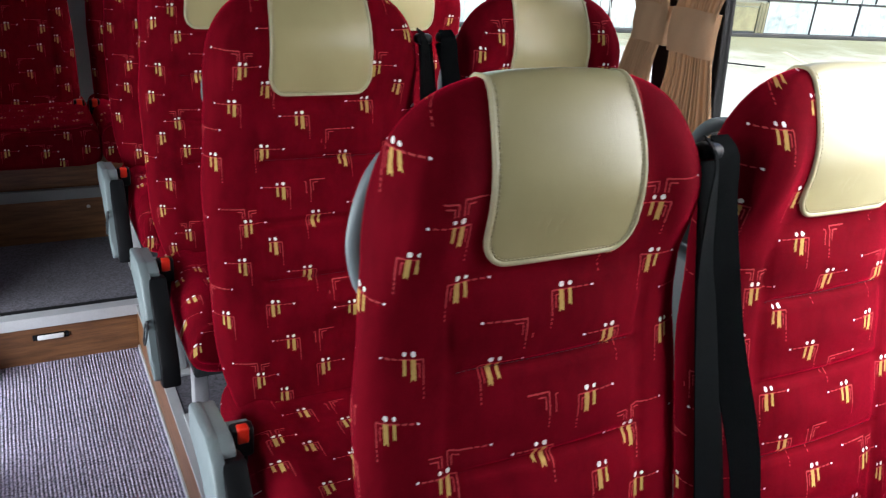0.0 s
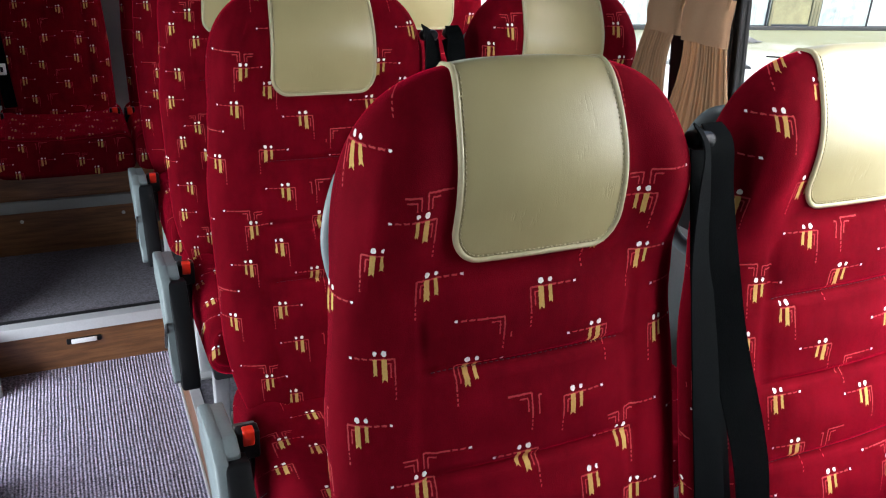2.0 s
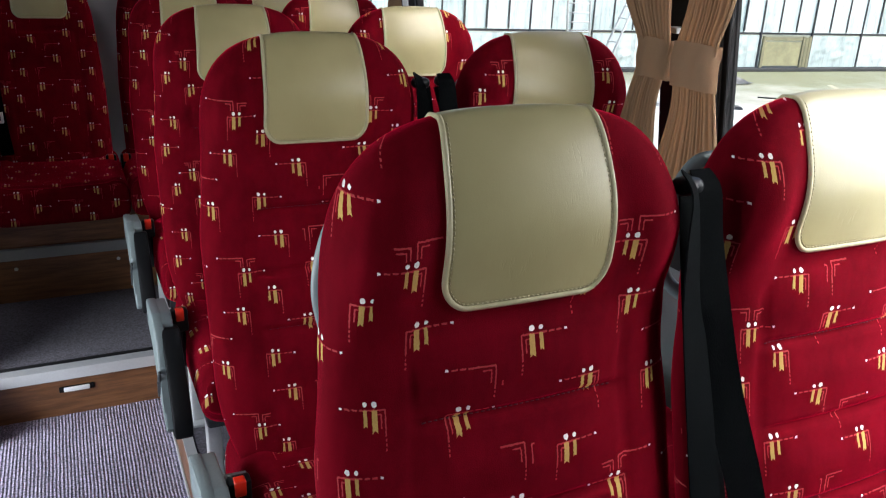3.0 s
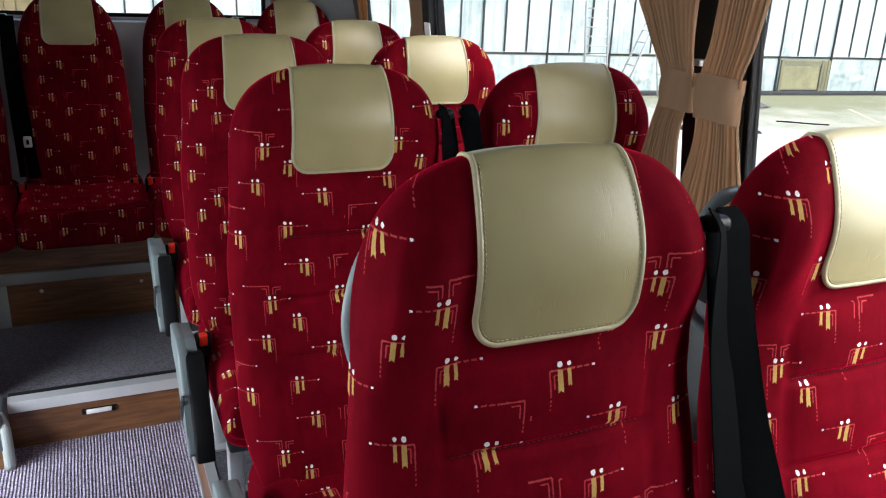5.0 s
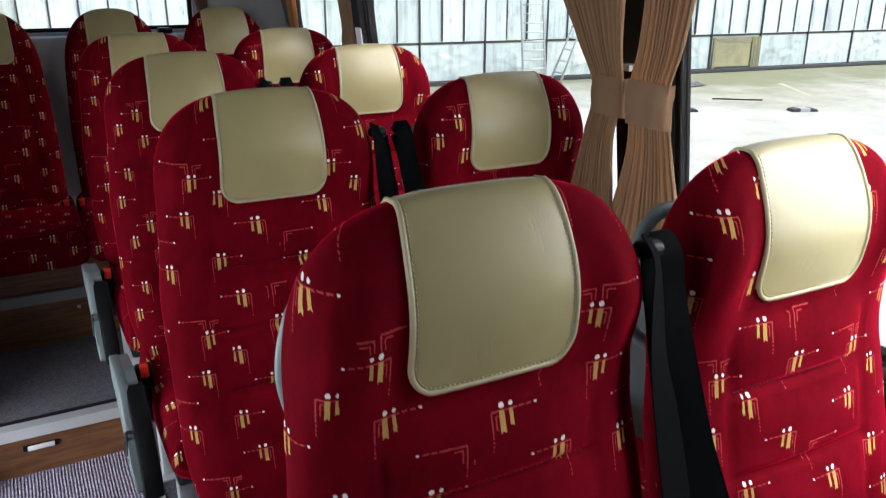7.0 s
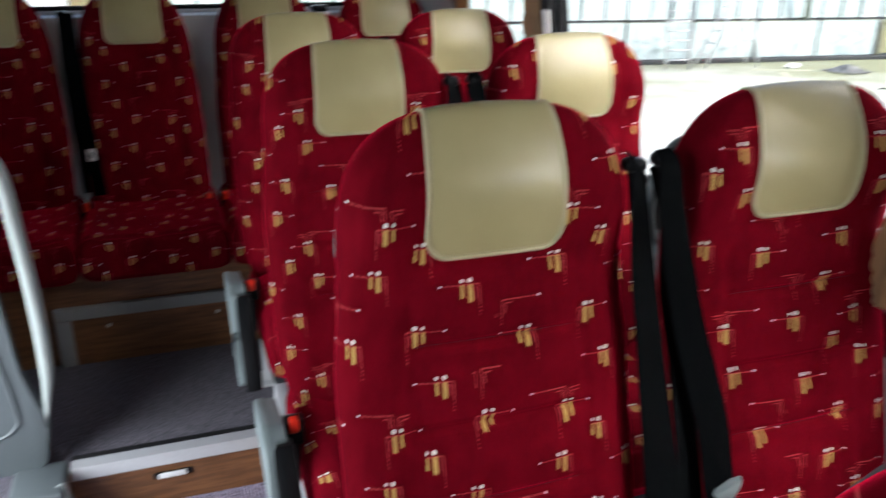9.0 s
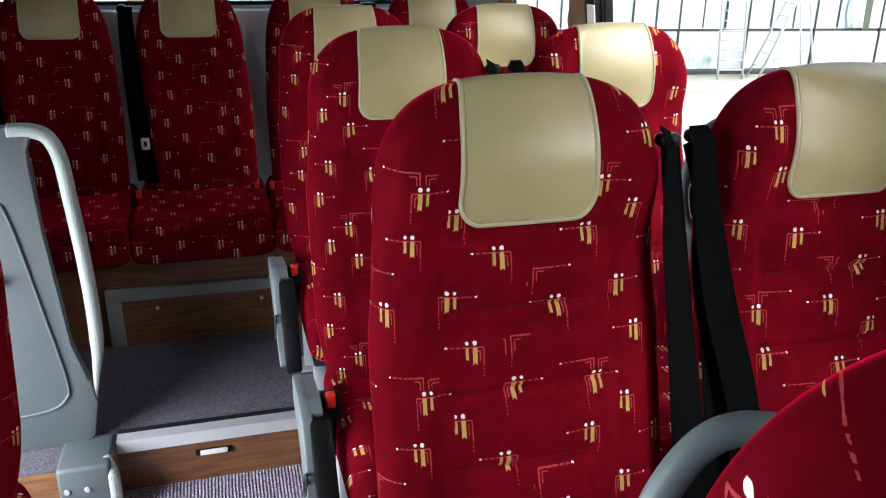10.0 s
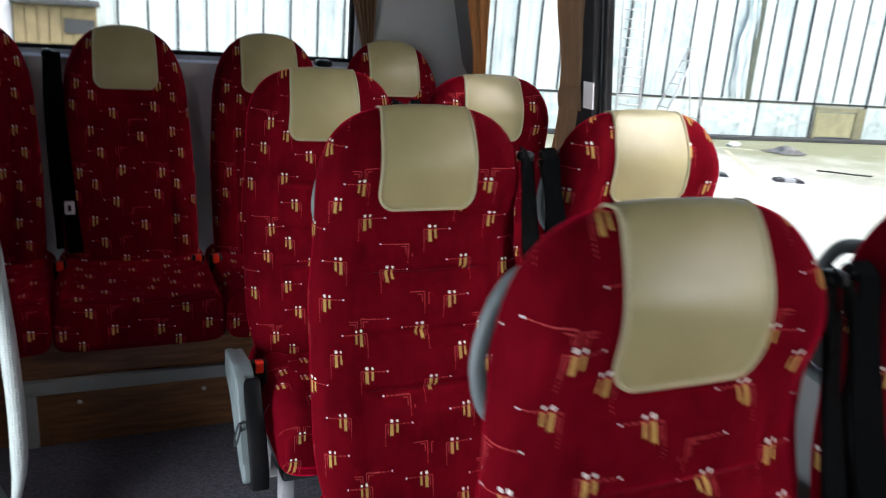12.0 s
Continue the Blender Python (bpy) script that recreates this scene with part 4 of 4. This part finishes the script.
# area lamps added in place of daylight through openings behind and beside the camera
for a, b, s, h in LEFT:
    window_lamp("left_window_daylight", (X_LEFT - 0.03, (a + b) / 2, (s + h) / 2), (0, (a + b) / 2 - 0.1, (s + h) / 2 - (0.25 if b < 1 else 1.05)), b - a, h - s, (11.2 if b < 1 else 25.0) * (b - a) * (h - s))
window_lamp("right_window_daylight", (X_RIGHT + 0.05, 0.36, 1.42), (1.0, 0.62, 0.85), 0.46, 0.74, 3.2)
window_lamp("windscreen_daylight", (0.1, Y_FRONT - 0.03, 1.4), (0.1, 0, 1.3), 2.2, 1.0, 0.1)


# ---- partition ----
def partition():
    root = thing("partition", (0.012, 2.565, PLINTH), "slate grey moulded partition with a pale curved grab rail", "partition")
    outer = [(-0.98, 0.0), (-0.245, 0.0), (-0.215, 0.02), (-0.195, 0.12), (-0.205, 0.19), (-0.245, 0.30), (-0.262, 0.62), (-0.262, 0.785), (-0.272, 0.825), (-0.262, 0.852), (-0.235, 0.868), (-0.27, 0.884), (-0.98, 0.884)]
    part("panel", prism(outer, "y", -0.012, 0.025, 0.006, seg=2), PANEL, root, "slate grey moulded panel", True)
    ridge = smooth_path([(-0.95, -0.013, 0.70), (-0.43, -0.013, 0.715), (-0.36, -0.013, 0.705), (-0.33, -0.013, 0.655), (-0.288, -0.013, 0.39), (-0.262, -0.013, 0.20), (-0.272, -0.013, 0.145), (-0.33, -0.013, 0.115), (-0.5, -0.013, 0.105), (-0.95, -0.013, 0.10)], 6)
    tube("panel_ridge", ridge, 0.006, PANEL, root, 8, 0.7)
    grip = smooth_path([(-0.30, 0.0, 0.873), (-0.25, 0.0, 0.871), (-0.215, 0.0, 0.853), (-0.195, 0.0, 0.80), (-0.187, 0.0, 0.70), (-0.178, 0.0, 0.55), (-0.174, 0.0, 0.40), (-0.178, 0.0, 0.28), (-0.190, 0.0, 0.20), (-0.203, 0.0, 0.115)], 6)
    tube("grab_rail", grip, lambda t: 0.020 if t < 0.75 else 0.020 - 0.068 * (t - 0.75), RAIL, root, 10, 0.9, "pale grey grab rail")
    knob = bmesh.new()
    bmesh.ops.create_cone(knob, cap_ends=True, segments=20, radius1=0.016, radius2=0.013, depth=0.03, matrix=pose(-0.385, -0.025, 0.50, 90, 0, 0))
    part("knob", knob, ALU, root, "round metal knob", True)


partition()

bracket = thing("rail_bracket", (-0.222, 2.445, PLINTH), "grey metal foot bracket with two bolts below the partition", "bracket")
part("plate", rbox(-0.066, 0.068, -0.028, 0.13, -0.10, 0.012, 0.012, 3), PANEL, bracket, "", True)
for x in (-0.045, 0.005):
    b = bmesh.new()
    bmesh.ops.create_cone(b, cap_ends=True, segments=12, radius1=0.008, radius2=0.007, depth=0.006, matrix=pose(x, -0.030, -0.055, 90, 0, 0))
    part("bolt", b, ALU, bracket, "", True)
tube("post", smooth_path([(0.052, 0.02, 0.0), (0.066, -0.01, -0.02), (0.070, -0.016, -0.06), (0.070, -0.016, -0.162)], 4), 0.017, RAIL, bracket, 10, label="pale metal post")


# ---- curtains ----
def curtain(name, x, rows, pleats, label, group="curtains", seed=0.0, along=1.1):
    """A gathered curtain; rows: (z, from, to, depth of the pleats) from the top down."""
    root = thing(name, (x, 0, 0), label, "curtain", group)
    rng = random.Random(seed)
    nu = 10 * pleats
    tall = [1.0] + [rng.uniform(0.55, 1.15) for _ in range(pleats)]
    wide = [rng.uniform(0.45, 1.6) for _ in range(pleats)]
    marks = [sum(wide[:k]) / sum(wide) for k in range(pleats + 1)]
    # the outline glides through the rows
    line = smooth_path([(r[1], r[2], r[0]) for r in rows], 16)
    deep = smooth_path([(r[3], 0, r[0]) for r in rows], 16)
    verts, faces = [], []
    for (a, b, z), d in zip(line, deep):
        sway = 0.10 * math.sin(5.0 * z + seed)
        for i in range(nu + 1):
            k, f = divmod(i, 10)
            f /= 10.0
            k = min(k, pleats - 1) if i < nu else pleats - 1
            f = f if i < nu else 1.0
            u = marks[k] + (marks[k + 1] - marks[k]) * f
            lean = f + 0.13 * math.sin(2 * math.pi * f + sway)
            fold = 0.5 - 0.5 * math.cos(2 * math.pi * lean)
            out = d[0] * (0.36 * tall[k + 1] * fold + 0.35 * math.sin(math.pi * u) + 0.2 * math.sin(7.0 * u + 2.0 * z + seed))
            verts.append((-out - LEAN * (z - 1.40), -LEAN * along * (z - 1.40) + a + (b - a) * u, z))
    for j in range(len(line) - 1):
        for i in range(nu):
            k = j * (nu + 1) + i
            faces.append((k, k + 1, k + nu + 2, k + nu + 1))
    cloth = link_mesh("cloth", verts, faces, CURTAIN, root)
    sol = cloth.modifiers.new("thickness", "SOLIDIFY")
    sol.thickness = 0.0015
    return root


def tie_band(root, y0, y1, z0, z1, depth=0.03):
    bm = bmesh.new()
    bmesh.ops.create_grid(bm, x_segments=28, y_segments=6, size=0.5)
    for v in bm.verts:
        u, w = v.co.x, v.co.y
        x = -depth * (1 - abs(2 * u) ** 4) ** 0.6 - 0.0012 * math.sin(16 * u + 3 * w) - 0.002 * math.cos(2 * math.pi * w)
        v.co = (x + 0.008, (y0 + y1) / 2 + u * (y1 - y0), (z0 + z1) / 2 + w * (z1 - z0) - 0.004 * u * u * 4)
    bmesh.ops.solidify(bm, geom=bm.faces[:], thickness=0.003)
    part("tie_band", bm, CURTAIN, root, "tan tie band", True)


c1 = curtain("curtain", 1.235, [(2.0, 1.26, 1.62, 0.028), (1.68, 1.275, 1.535, 0.026), (1.50, 1.276, 1.42, 0.018), (1.40, 1.264, 1.358, 0.012), (1.30, 1.283, 1.378, 0.016), (1.18, 1.272, 1.41, 0.022), (1.06, 1.262, 1.43, 0.024)], 15, "tan pleated curtain tied back at the window pillar")
tie_band(c1, 1.262, 1.36, 1.355, 1.428, 0.024)
c2 = curtain("curtain", 1.235, [(2.0, 1.06, 1.225, 0.030), (1.68, 1.092, 1.222, 0.028), (1.50, 1.120, 1.232, 0.020), (1.41, 1.142, 1.252, 0.012), (1.30, 1.120, 1.245, 0.016), (1.18, 1.085, 1.272, 0.024), (1.06, 1.06, 1.31, 0.026)], 17, "tan pleated curtain tied back at the window pillar", seed=1.3)
tie_band(c2, 1.138, 1.256, 1.350, 1.43, 0.026)
tagged(part("curtain_clip", rbox(1.262, 1.29, 1.285, 1.315, 1.435, 1.447, 0.002), WHITE), "small white plastic clip between the tied curtains", "clip")
c3 = curtain("curtain", 1.30, [(2.0, 2.83, 3.03, 0.026), (1.66, 2.846, 2.985, 0.024), (1.50, 2.82, 2.93, 0.018), (1.40, 2.805, 2.912, 0.012), (1.28, 2.80, 2.90, 0.018), (1.05, 2.79, 2.94, 0.022)], 10, "tan pleated curtain tied back beside the rear side window", seed=2.1, along=2.0)
tie_band(c3, 2.798, 2.918, 1.35, 1.41, 0.02)
c4 = curtain("curtain", 1.295, [(2.0, 3.42, 3.68, 0.026), (1.64, 3.43, 3.61, 0.024), (1.40, 3.415, 3.52, 0.016), (1.05, 3.40, 3.58, 0.022)], 10, "tan pleated curtain at the rear corner", seed=0.7, along=2.0)
c5 = thing("curtain", (0, Y_REAR - 0.05, 0), "tan curtain gathered beside the rear window", "curtain", "curtains")
v, f, nu, nv = [], [], 48, 24
for j in range(nv + 1):
    z = 2.0 - 0.60 * j / nv
    a, b = 0.80 + 0.20 * (j / nv) ** 0.75, 1.055 - 0.03 * j / nv
    for i in range(nu + 1):
        u = i / nu
        v.append((a + (b - a) * u, 0.02 * math.sin(u * 5 * 2 * math.pi + 0.5 * math.sin(6 * z)), z))
for j in range(nv):
    for i in range(nu):
        k = j * (nu + 1) + i
        f.append((k, k + 1, k + nu + 2, k + nu + 1))
link_mesh("cloth", v, f, CURTAIN, c5).modifiers.new("thickness", "SOLIDIFY").thickness = 0.002
tag = tagged(part("paper_tag", rbox(X_RIGHT - 0.034, X_RIGHT - 0.0312, 2.732, 2.781, 1.356, 1.43), WHITE), "small white card stuck on the window pillar", "card")
lean_in(tag)


# ---- the yard outside ----
GZ = -0.88
gb = bmesh.new()
bmesh.ops.create_grid(gb, x_segments=2, y_segments=2, size=600, matrix=pose(0, 0, GZ))
structure(part("ground", gb, GROUND), "worn damp concrete yard", "ground")


def fence_y(x):
    return 17.65 - 0.125 * x


TURN_F = math.degrees(math.atan(-0.125))


crinkle = mathutils.noise.noise


def yard_wall():
    """A tall wall of pale weathered sheets between dark bars, with a band of wider panels below."""
    root = structure(new("yard_wall"), "tall wall of weathered pale sheeting between dark bars", "wall")
    root.matrix_basis = pose(0, fence_y(0), GZ, 0, 0, TURN_F)
    step, band = 0.535, 0.94
    x0, n = -22.0, 118
    rails = rbox(x0, x0 + n * step, 0.02, 0.10, band - 0.025, band + 0.02)
    rbox(x0, x0 + n * step, 0.02, 0.10, 0.0, 0.10, bm=rails)
    rbox(x0, x0 + n * step, 0.02, 0.10, 5.2, 5.28, bm=rails)
    part("rail", rails, MULLION, root)
    upper = [bpy.data.meshes.new("sheet") for _ in range(3)]
    for k, me in enumerate(upper):
        b = bmesh.new()
        rbox(0.018, step - 0.018, -0.01 + 0.012 * k, 0.0 + 0.012 * k, band + 0.03, 5.19, bm=b)
        rbox(0.018, step - 0.018, -0.01 + 0.012 * (2 - k), 0.0 + 0.012 * (2 - k), 5.29, 9.2, bm=b)
        b.to_mesh(me)
        b.free()
        me.materials.append(SHEET)
    # crinkled film in the band below: a shallow grid, pulled tight at its edges
    lower = []
    for k in range(3):
        b = bmesh.new()
        bmesh.ops.create_grid(b, x_segments=30, y_segments=18, size=0.5)
        for v in b.verts:
            u, w = v.co.x, v.co.y
            slack = (1 - (2 * u) ** 4) * (1 - (2 * w) ** 4)
            p = Vector((2.2 * u + 1.1 * w + 7.0 * k, 3.0 * w - 1.5 * u, 5.0 * k))
            d = 0.07 * (0.5 - abs(crinkle(p))) + 0.035 * (0.5 - abs(crinkle(p * 2.3))) - 0.04
            v.co = ((u + 0.5) * (3 * step - 0.06) + 0.03, slack * d, 0.10 + (w + 0.5) * (band - 0.145))
        me = bpy.data.meshes.new("lower_panel")
        b.to_mesh(me)
        b.free()
        me.materials.append(FILM)
        me.shade_smooth()
        lower.append(me)
    bar = bpy.data.meshes.new("bar")
    b = rbox(-0.016, 0.016, -0.025, 0.05, 0.05, 9.2)
    b.to_mesh(bar)
    b.free()
    bar.materials.append(MULLION)
    rng = random.Random(5)
    for i in range(n):
        ob = new("sheet", upper[rng.randrange(3)])
        ob.parent, ob.location = root, (x0 + i * step, rng.uniform(-0.01, 0.01), 0)
        ob = new("bar", bar)
        ob.parent, ob.location = root, (x0 + i * step, 0, 0 if i % 3 == 0 else band)
        if i % 3 == 0 and not 16.4 < x0 + (i + 1.5) * step < 18.1:
            ob = new("lower_panel", lower[rng.randrange(3)])
            ob.parent, ob.location = root, (x0 + i * step, rng.uniform(-0.01, 0.01), 0)
    board = part("yellow_board", rbox(16.68, 17.82, -0.02, 0.0, 0.13, band - 0.2, 0.01), YELLOW, root, "faded yellow board")
    for box in ((16.58, 16.67, 0.08, band - 0.06), (17.83, 17.90, 0.08, band - 0.06), (18.02, 18.10, 0.08, band - 0.06), (16.68, 17.82, band - 0.17, band - 0.08), (17.91, 18.01, 0.10, band - 0.08)):
        part("board_frame", rbox(box[0], box[1], -0.05, 0.0, box[2], box[3], 0.008), YELLOW_DARK, root, "weathered yellow timber frame")
    # a torn strip of sheeting on a mossy post
    part("mossy_post", rbox(14.42, 14.60, -0.06, 0.0, band, 9.2, 0.01), MOSS, root, "weathered mossy timber post")
    b = bmesh.new()
    bmesh.ops.create_grid(b, x_segments=6, y_segments=40, size=0.5)
    for v in b.verts:
        u, w = v.co.x, v.co.y + 0.5
        ragged = 0.05 * math.sin(7 * w) + 0.03 * math.sin(19 * w)
        v.co = (14.27 + (u * (0.36 + 0.05 * math.sin(5 * w)) + ragged * (u - 0.5)), -0.05 + 0.03 * math.sin(12 * u + 9 * w), band + 0.05 + 3.2 * w)
    part("torn_sheet", b, FILM, root, "torn loose plastic sheet", True)
    kerb = part("kerb", rbox(x0, x0 + n * step, -0.16, 0.02, 0.0, 0.09, 0.015), MULLION, root, "dark damp kerb")
    return root


yard_wall()


def ladder(at, turn, height, width, lean, name, label, legs=False):
    root = thing(name, at, label, "ladder", turn=turn)
    for s in (-1, 1):
        tube("rail", [(s * width / 2, 0, 0), (s * width / 2 * 0.96, lean, height)], 0.03, LADDER, root, 6)
        if legs:
            tube("support_leg", [(s * width / 2 * 1.1, 2.1 * lean, 0), (s * width / 2 * 0.9, lean, height)], 0.022, LADDER, root, 6)
    for k in range(int(height / 0.2)):
        z = 0.2 + 0.2 * k
        if z < height - 0.05:
            t = z / height
            tube("rung", [(-width / 2, lean * t, z), (width / 2, lean * t, z)], 0.018, LADDER, root, 6)


ladder((10.75, 15.38, GZ), -7, 5.4, 0.56, 0.76, "ladder", "tall aluminium ladder leaning on the yard wall")


def step_ladder(at, turn):
    """An open step ladder, its two frames spread along x."""
    root = thing("step_ladder", at, "open aluminium step ladder in the yard", "ladder", turn=turn)
    apex, h = 0.0, 2.06
    for s in (-1, 1):
        tube("rail", [(-0.84, s * 0.24, 0), (apex, s * 0.17, h)], 0.026, LADDER, root, 6)
        tube("support_leg", [(0.42, s * 0.24, 0), (apex + 0.03, s * 0.17, h)], 0.02, LADDER, root, 6)
    for k in range(7):
        t = 0.12 + 0.125 * k
        part("tread", rbox(-0.84 * (1 - t) - 0.04, -0.84 * (1 - t) + 0.04, -0.22, 0.22, h * t, h * t + 0.02), LADDER, root)
    tube("cross_bar", [(0.308, -0.22, 0.55), (0.308, 0.22, 0.55)], 0.012, LADDER, root, 6)
    part("top_plate", rbox(-0.07, 0.09, -0.19, 0.19, h, h + 0.025, 0.005), LADDER, root)


step_ladder((12.30, 15.48, GZ), -8)


def wheel_stop(at, turn):
    root = thing("wheel_stop", at, "black and white rubber wheel stop lying on the yard", "wheel stop", "wheel stops", turn)
    for s in (-1, 1):
        part("end_piece", prism([(s * 0.10, 0.0), (s * 0.27, 0.0), (s * 0.23, 0.05), (s * 0.10, 0.065)], "y", -0.12, 0.12, 0.008), SHELL, root, "black rubber end")
    part("middle", rbox(-0.098, 0.098, -0.12, 0.12, 0, 0.065, 0.008), PALE, root, "white middle piece")
    return root


first = wheel_stop((11.34, 11.26, GZ), -27)
for x, y, r in ((10.18, 11.9, -35), (13.40, 10.25, -20)):
    copy_thing(first, pose(x, y, GZ, 0, 0, r))
# this hose stands for a dark crack line in the concrete
hose = tagged(tube("hose", smooth_path([(12.95, 12.1, GZ + 0.015), (13.2, 11.93, GZ + 0.015), (13.45, 11.70, GZ + 0.015), (13.75, 11.5, GZ + 0.015)], 5), 0.015, RUBBER, None, 6), "dark crack line on the yard, drawn as a thin tube", "hose")

b = bmesh.new()
bmesh.ops.create_grid(b, x_segments=18, y_segments=12, size=0.5)
for v in b.verts:
    u, w = v.co.x, v.co.y
    r = min(1.0, 2 * math.hypot(u, w))
    z = 0.02 + 0.17 * (1 - r * r) * (0.6 + 0.4 * math.sin(9 * u + 5 * w) * math.sin(7 * w)) + 0.03 * math.sin(20 * u + 13 * w) * (1 - r)
    v.co = (u * (0.86 + 0.15 * math.sin(6 * w)), w * (0.55 + 0.15 * math.cos(8 * u)), z)
heap = tagged(part("tarpaulin", b, TARP, None, "", True), "crumpled dirty tarpaulin lying on the yard", "tarpaulin")
heap.matrix_basis = pose(14.02, 13.98, GZ + 0.002, 0, 0, -40)
b = bmesh.new()
bmesh.ops.create_icosphere(b, subdivisions=2, radius=0.16, matrix=Matrix.LocRotScale((0, 0, 0.04), None, (1.3, 0.8, 0.35)))
for v in b.verts:
    v.co += Vector((0.02 * math.sin(40 * v.co.y), 0.02 * math.sin(33 * v.co.x), 0.02 * math.sin(50 * v.co.x)))
    v.co.z = max(v.co.z, 0.0)
bag = tagged(part("plastic_bag", b, WHITE, None, "", True), "crumpled white plastic bag on the yard", "bag")
bag.matrix_basis = pose(13.36, 14.87, GZ + 0.001, 0, 0, 20)
for k, (xa, ya, xb, yb) in enumerate(((12.3, 14.9, 13.5, 14.4), (12.7, 14.4, 11.1, 11.8), (16.3, 13.2, 15.2, 11.5))):
    d = math.hypot(xb - xa, yb - ya)
    ln = part("yard_line", rbox(0, d, -0.06, 0.06, 0.001, 0.004), PAINT)
    ln.matrix_basis = pose(xa, ya, GZ, 0, 0, math.degrees(math.atan2(yb - ya, xb - xa)))
    structure(ln, "faded painted line on the yard", "line")

def shed():
    """A boarded shed and, beside it, a white outbuilding with a small dark window, both before the yard wall."""
    root = thing("shed", (-0.45, 16.6, GZ), "weathered yellow-brown boarded shed with a dark overhanging roof", "shed")
    part("body", rbox(-0.77, 0.54, 0.02, 0.9, 0, 2.08), SHED, root)
    for k in range(7):
        x = -0.77 + 0.187 * k
        part("board", rbox(x, x + 0.172, -0.012 - 0.014 * (k % 2), 0.018, 0.03, 2.05, 0.004), SHED, root)
    part("hatch", rbox(0.02, 0.50, -0.05, -0.032, 1.62, 1.86, 0.004), MULLION, root, "dark louvred hatch")
    part("roof", rbox(-0.80, 0.60, -0.22, 1.0, 2.085, 2.17, 0.02), MULLION, root, "dark flat roof")


shed()
hut = thing("outbuilding", (-2.8, 16.7, GZ), "white plastered outbuilding with a small dark window", "outbuilding")
part("body", rbox(-2.2, 1.55, 0, 0.9, 0, 3.6), WHITE, hut)
part("window", rbox(0.95, 1.10, -0.012, -0.002, 1.85, 2.2, 0.004), MULLION, hut, "small dark window")
part("roof", rbox(-2.3, 1.59, -0.15, 1.0, 3.602, 3.72, 0.02), MULLION, hut)
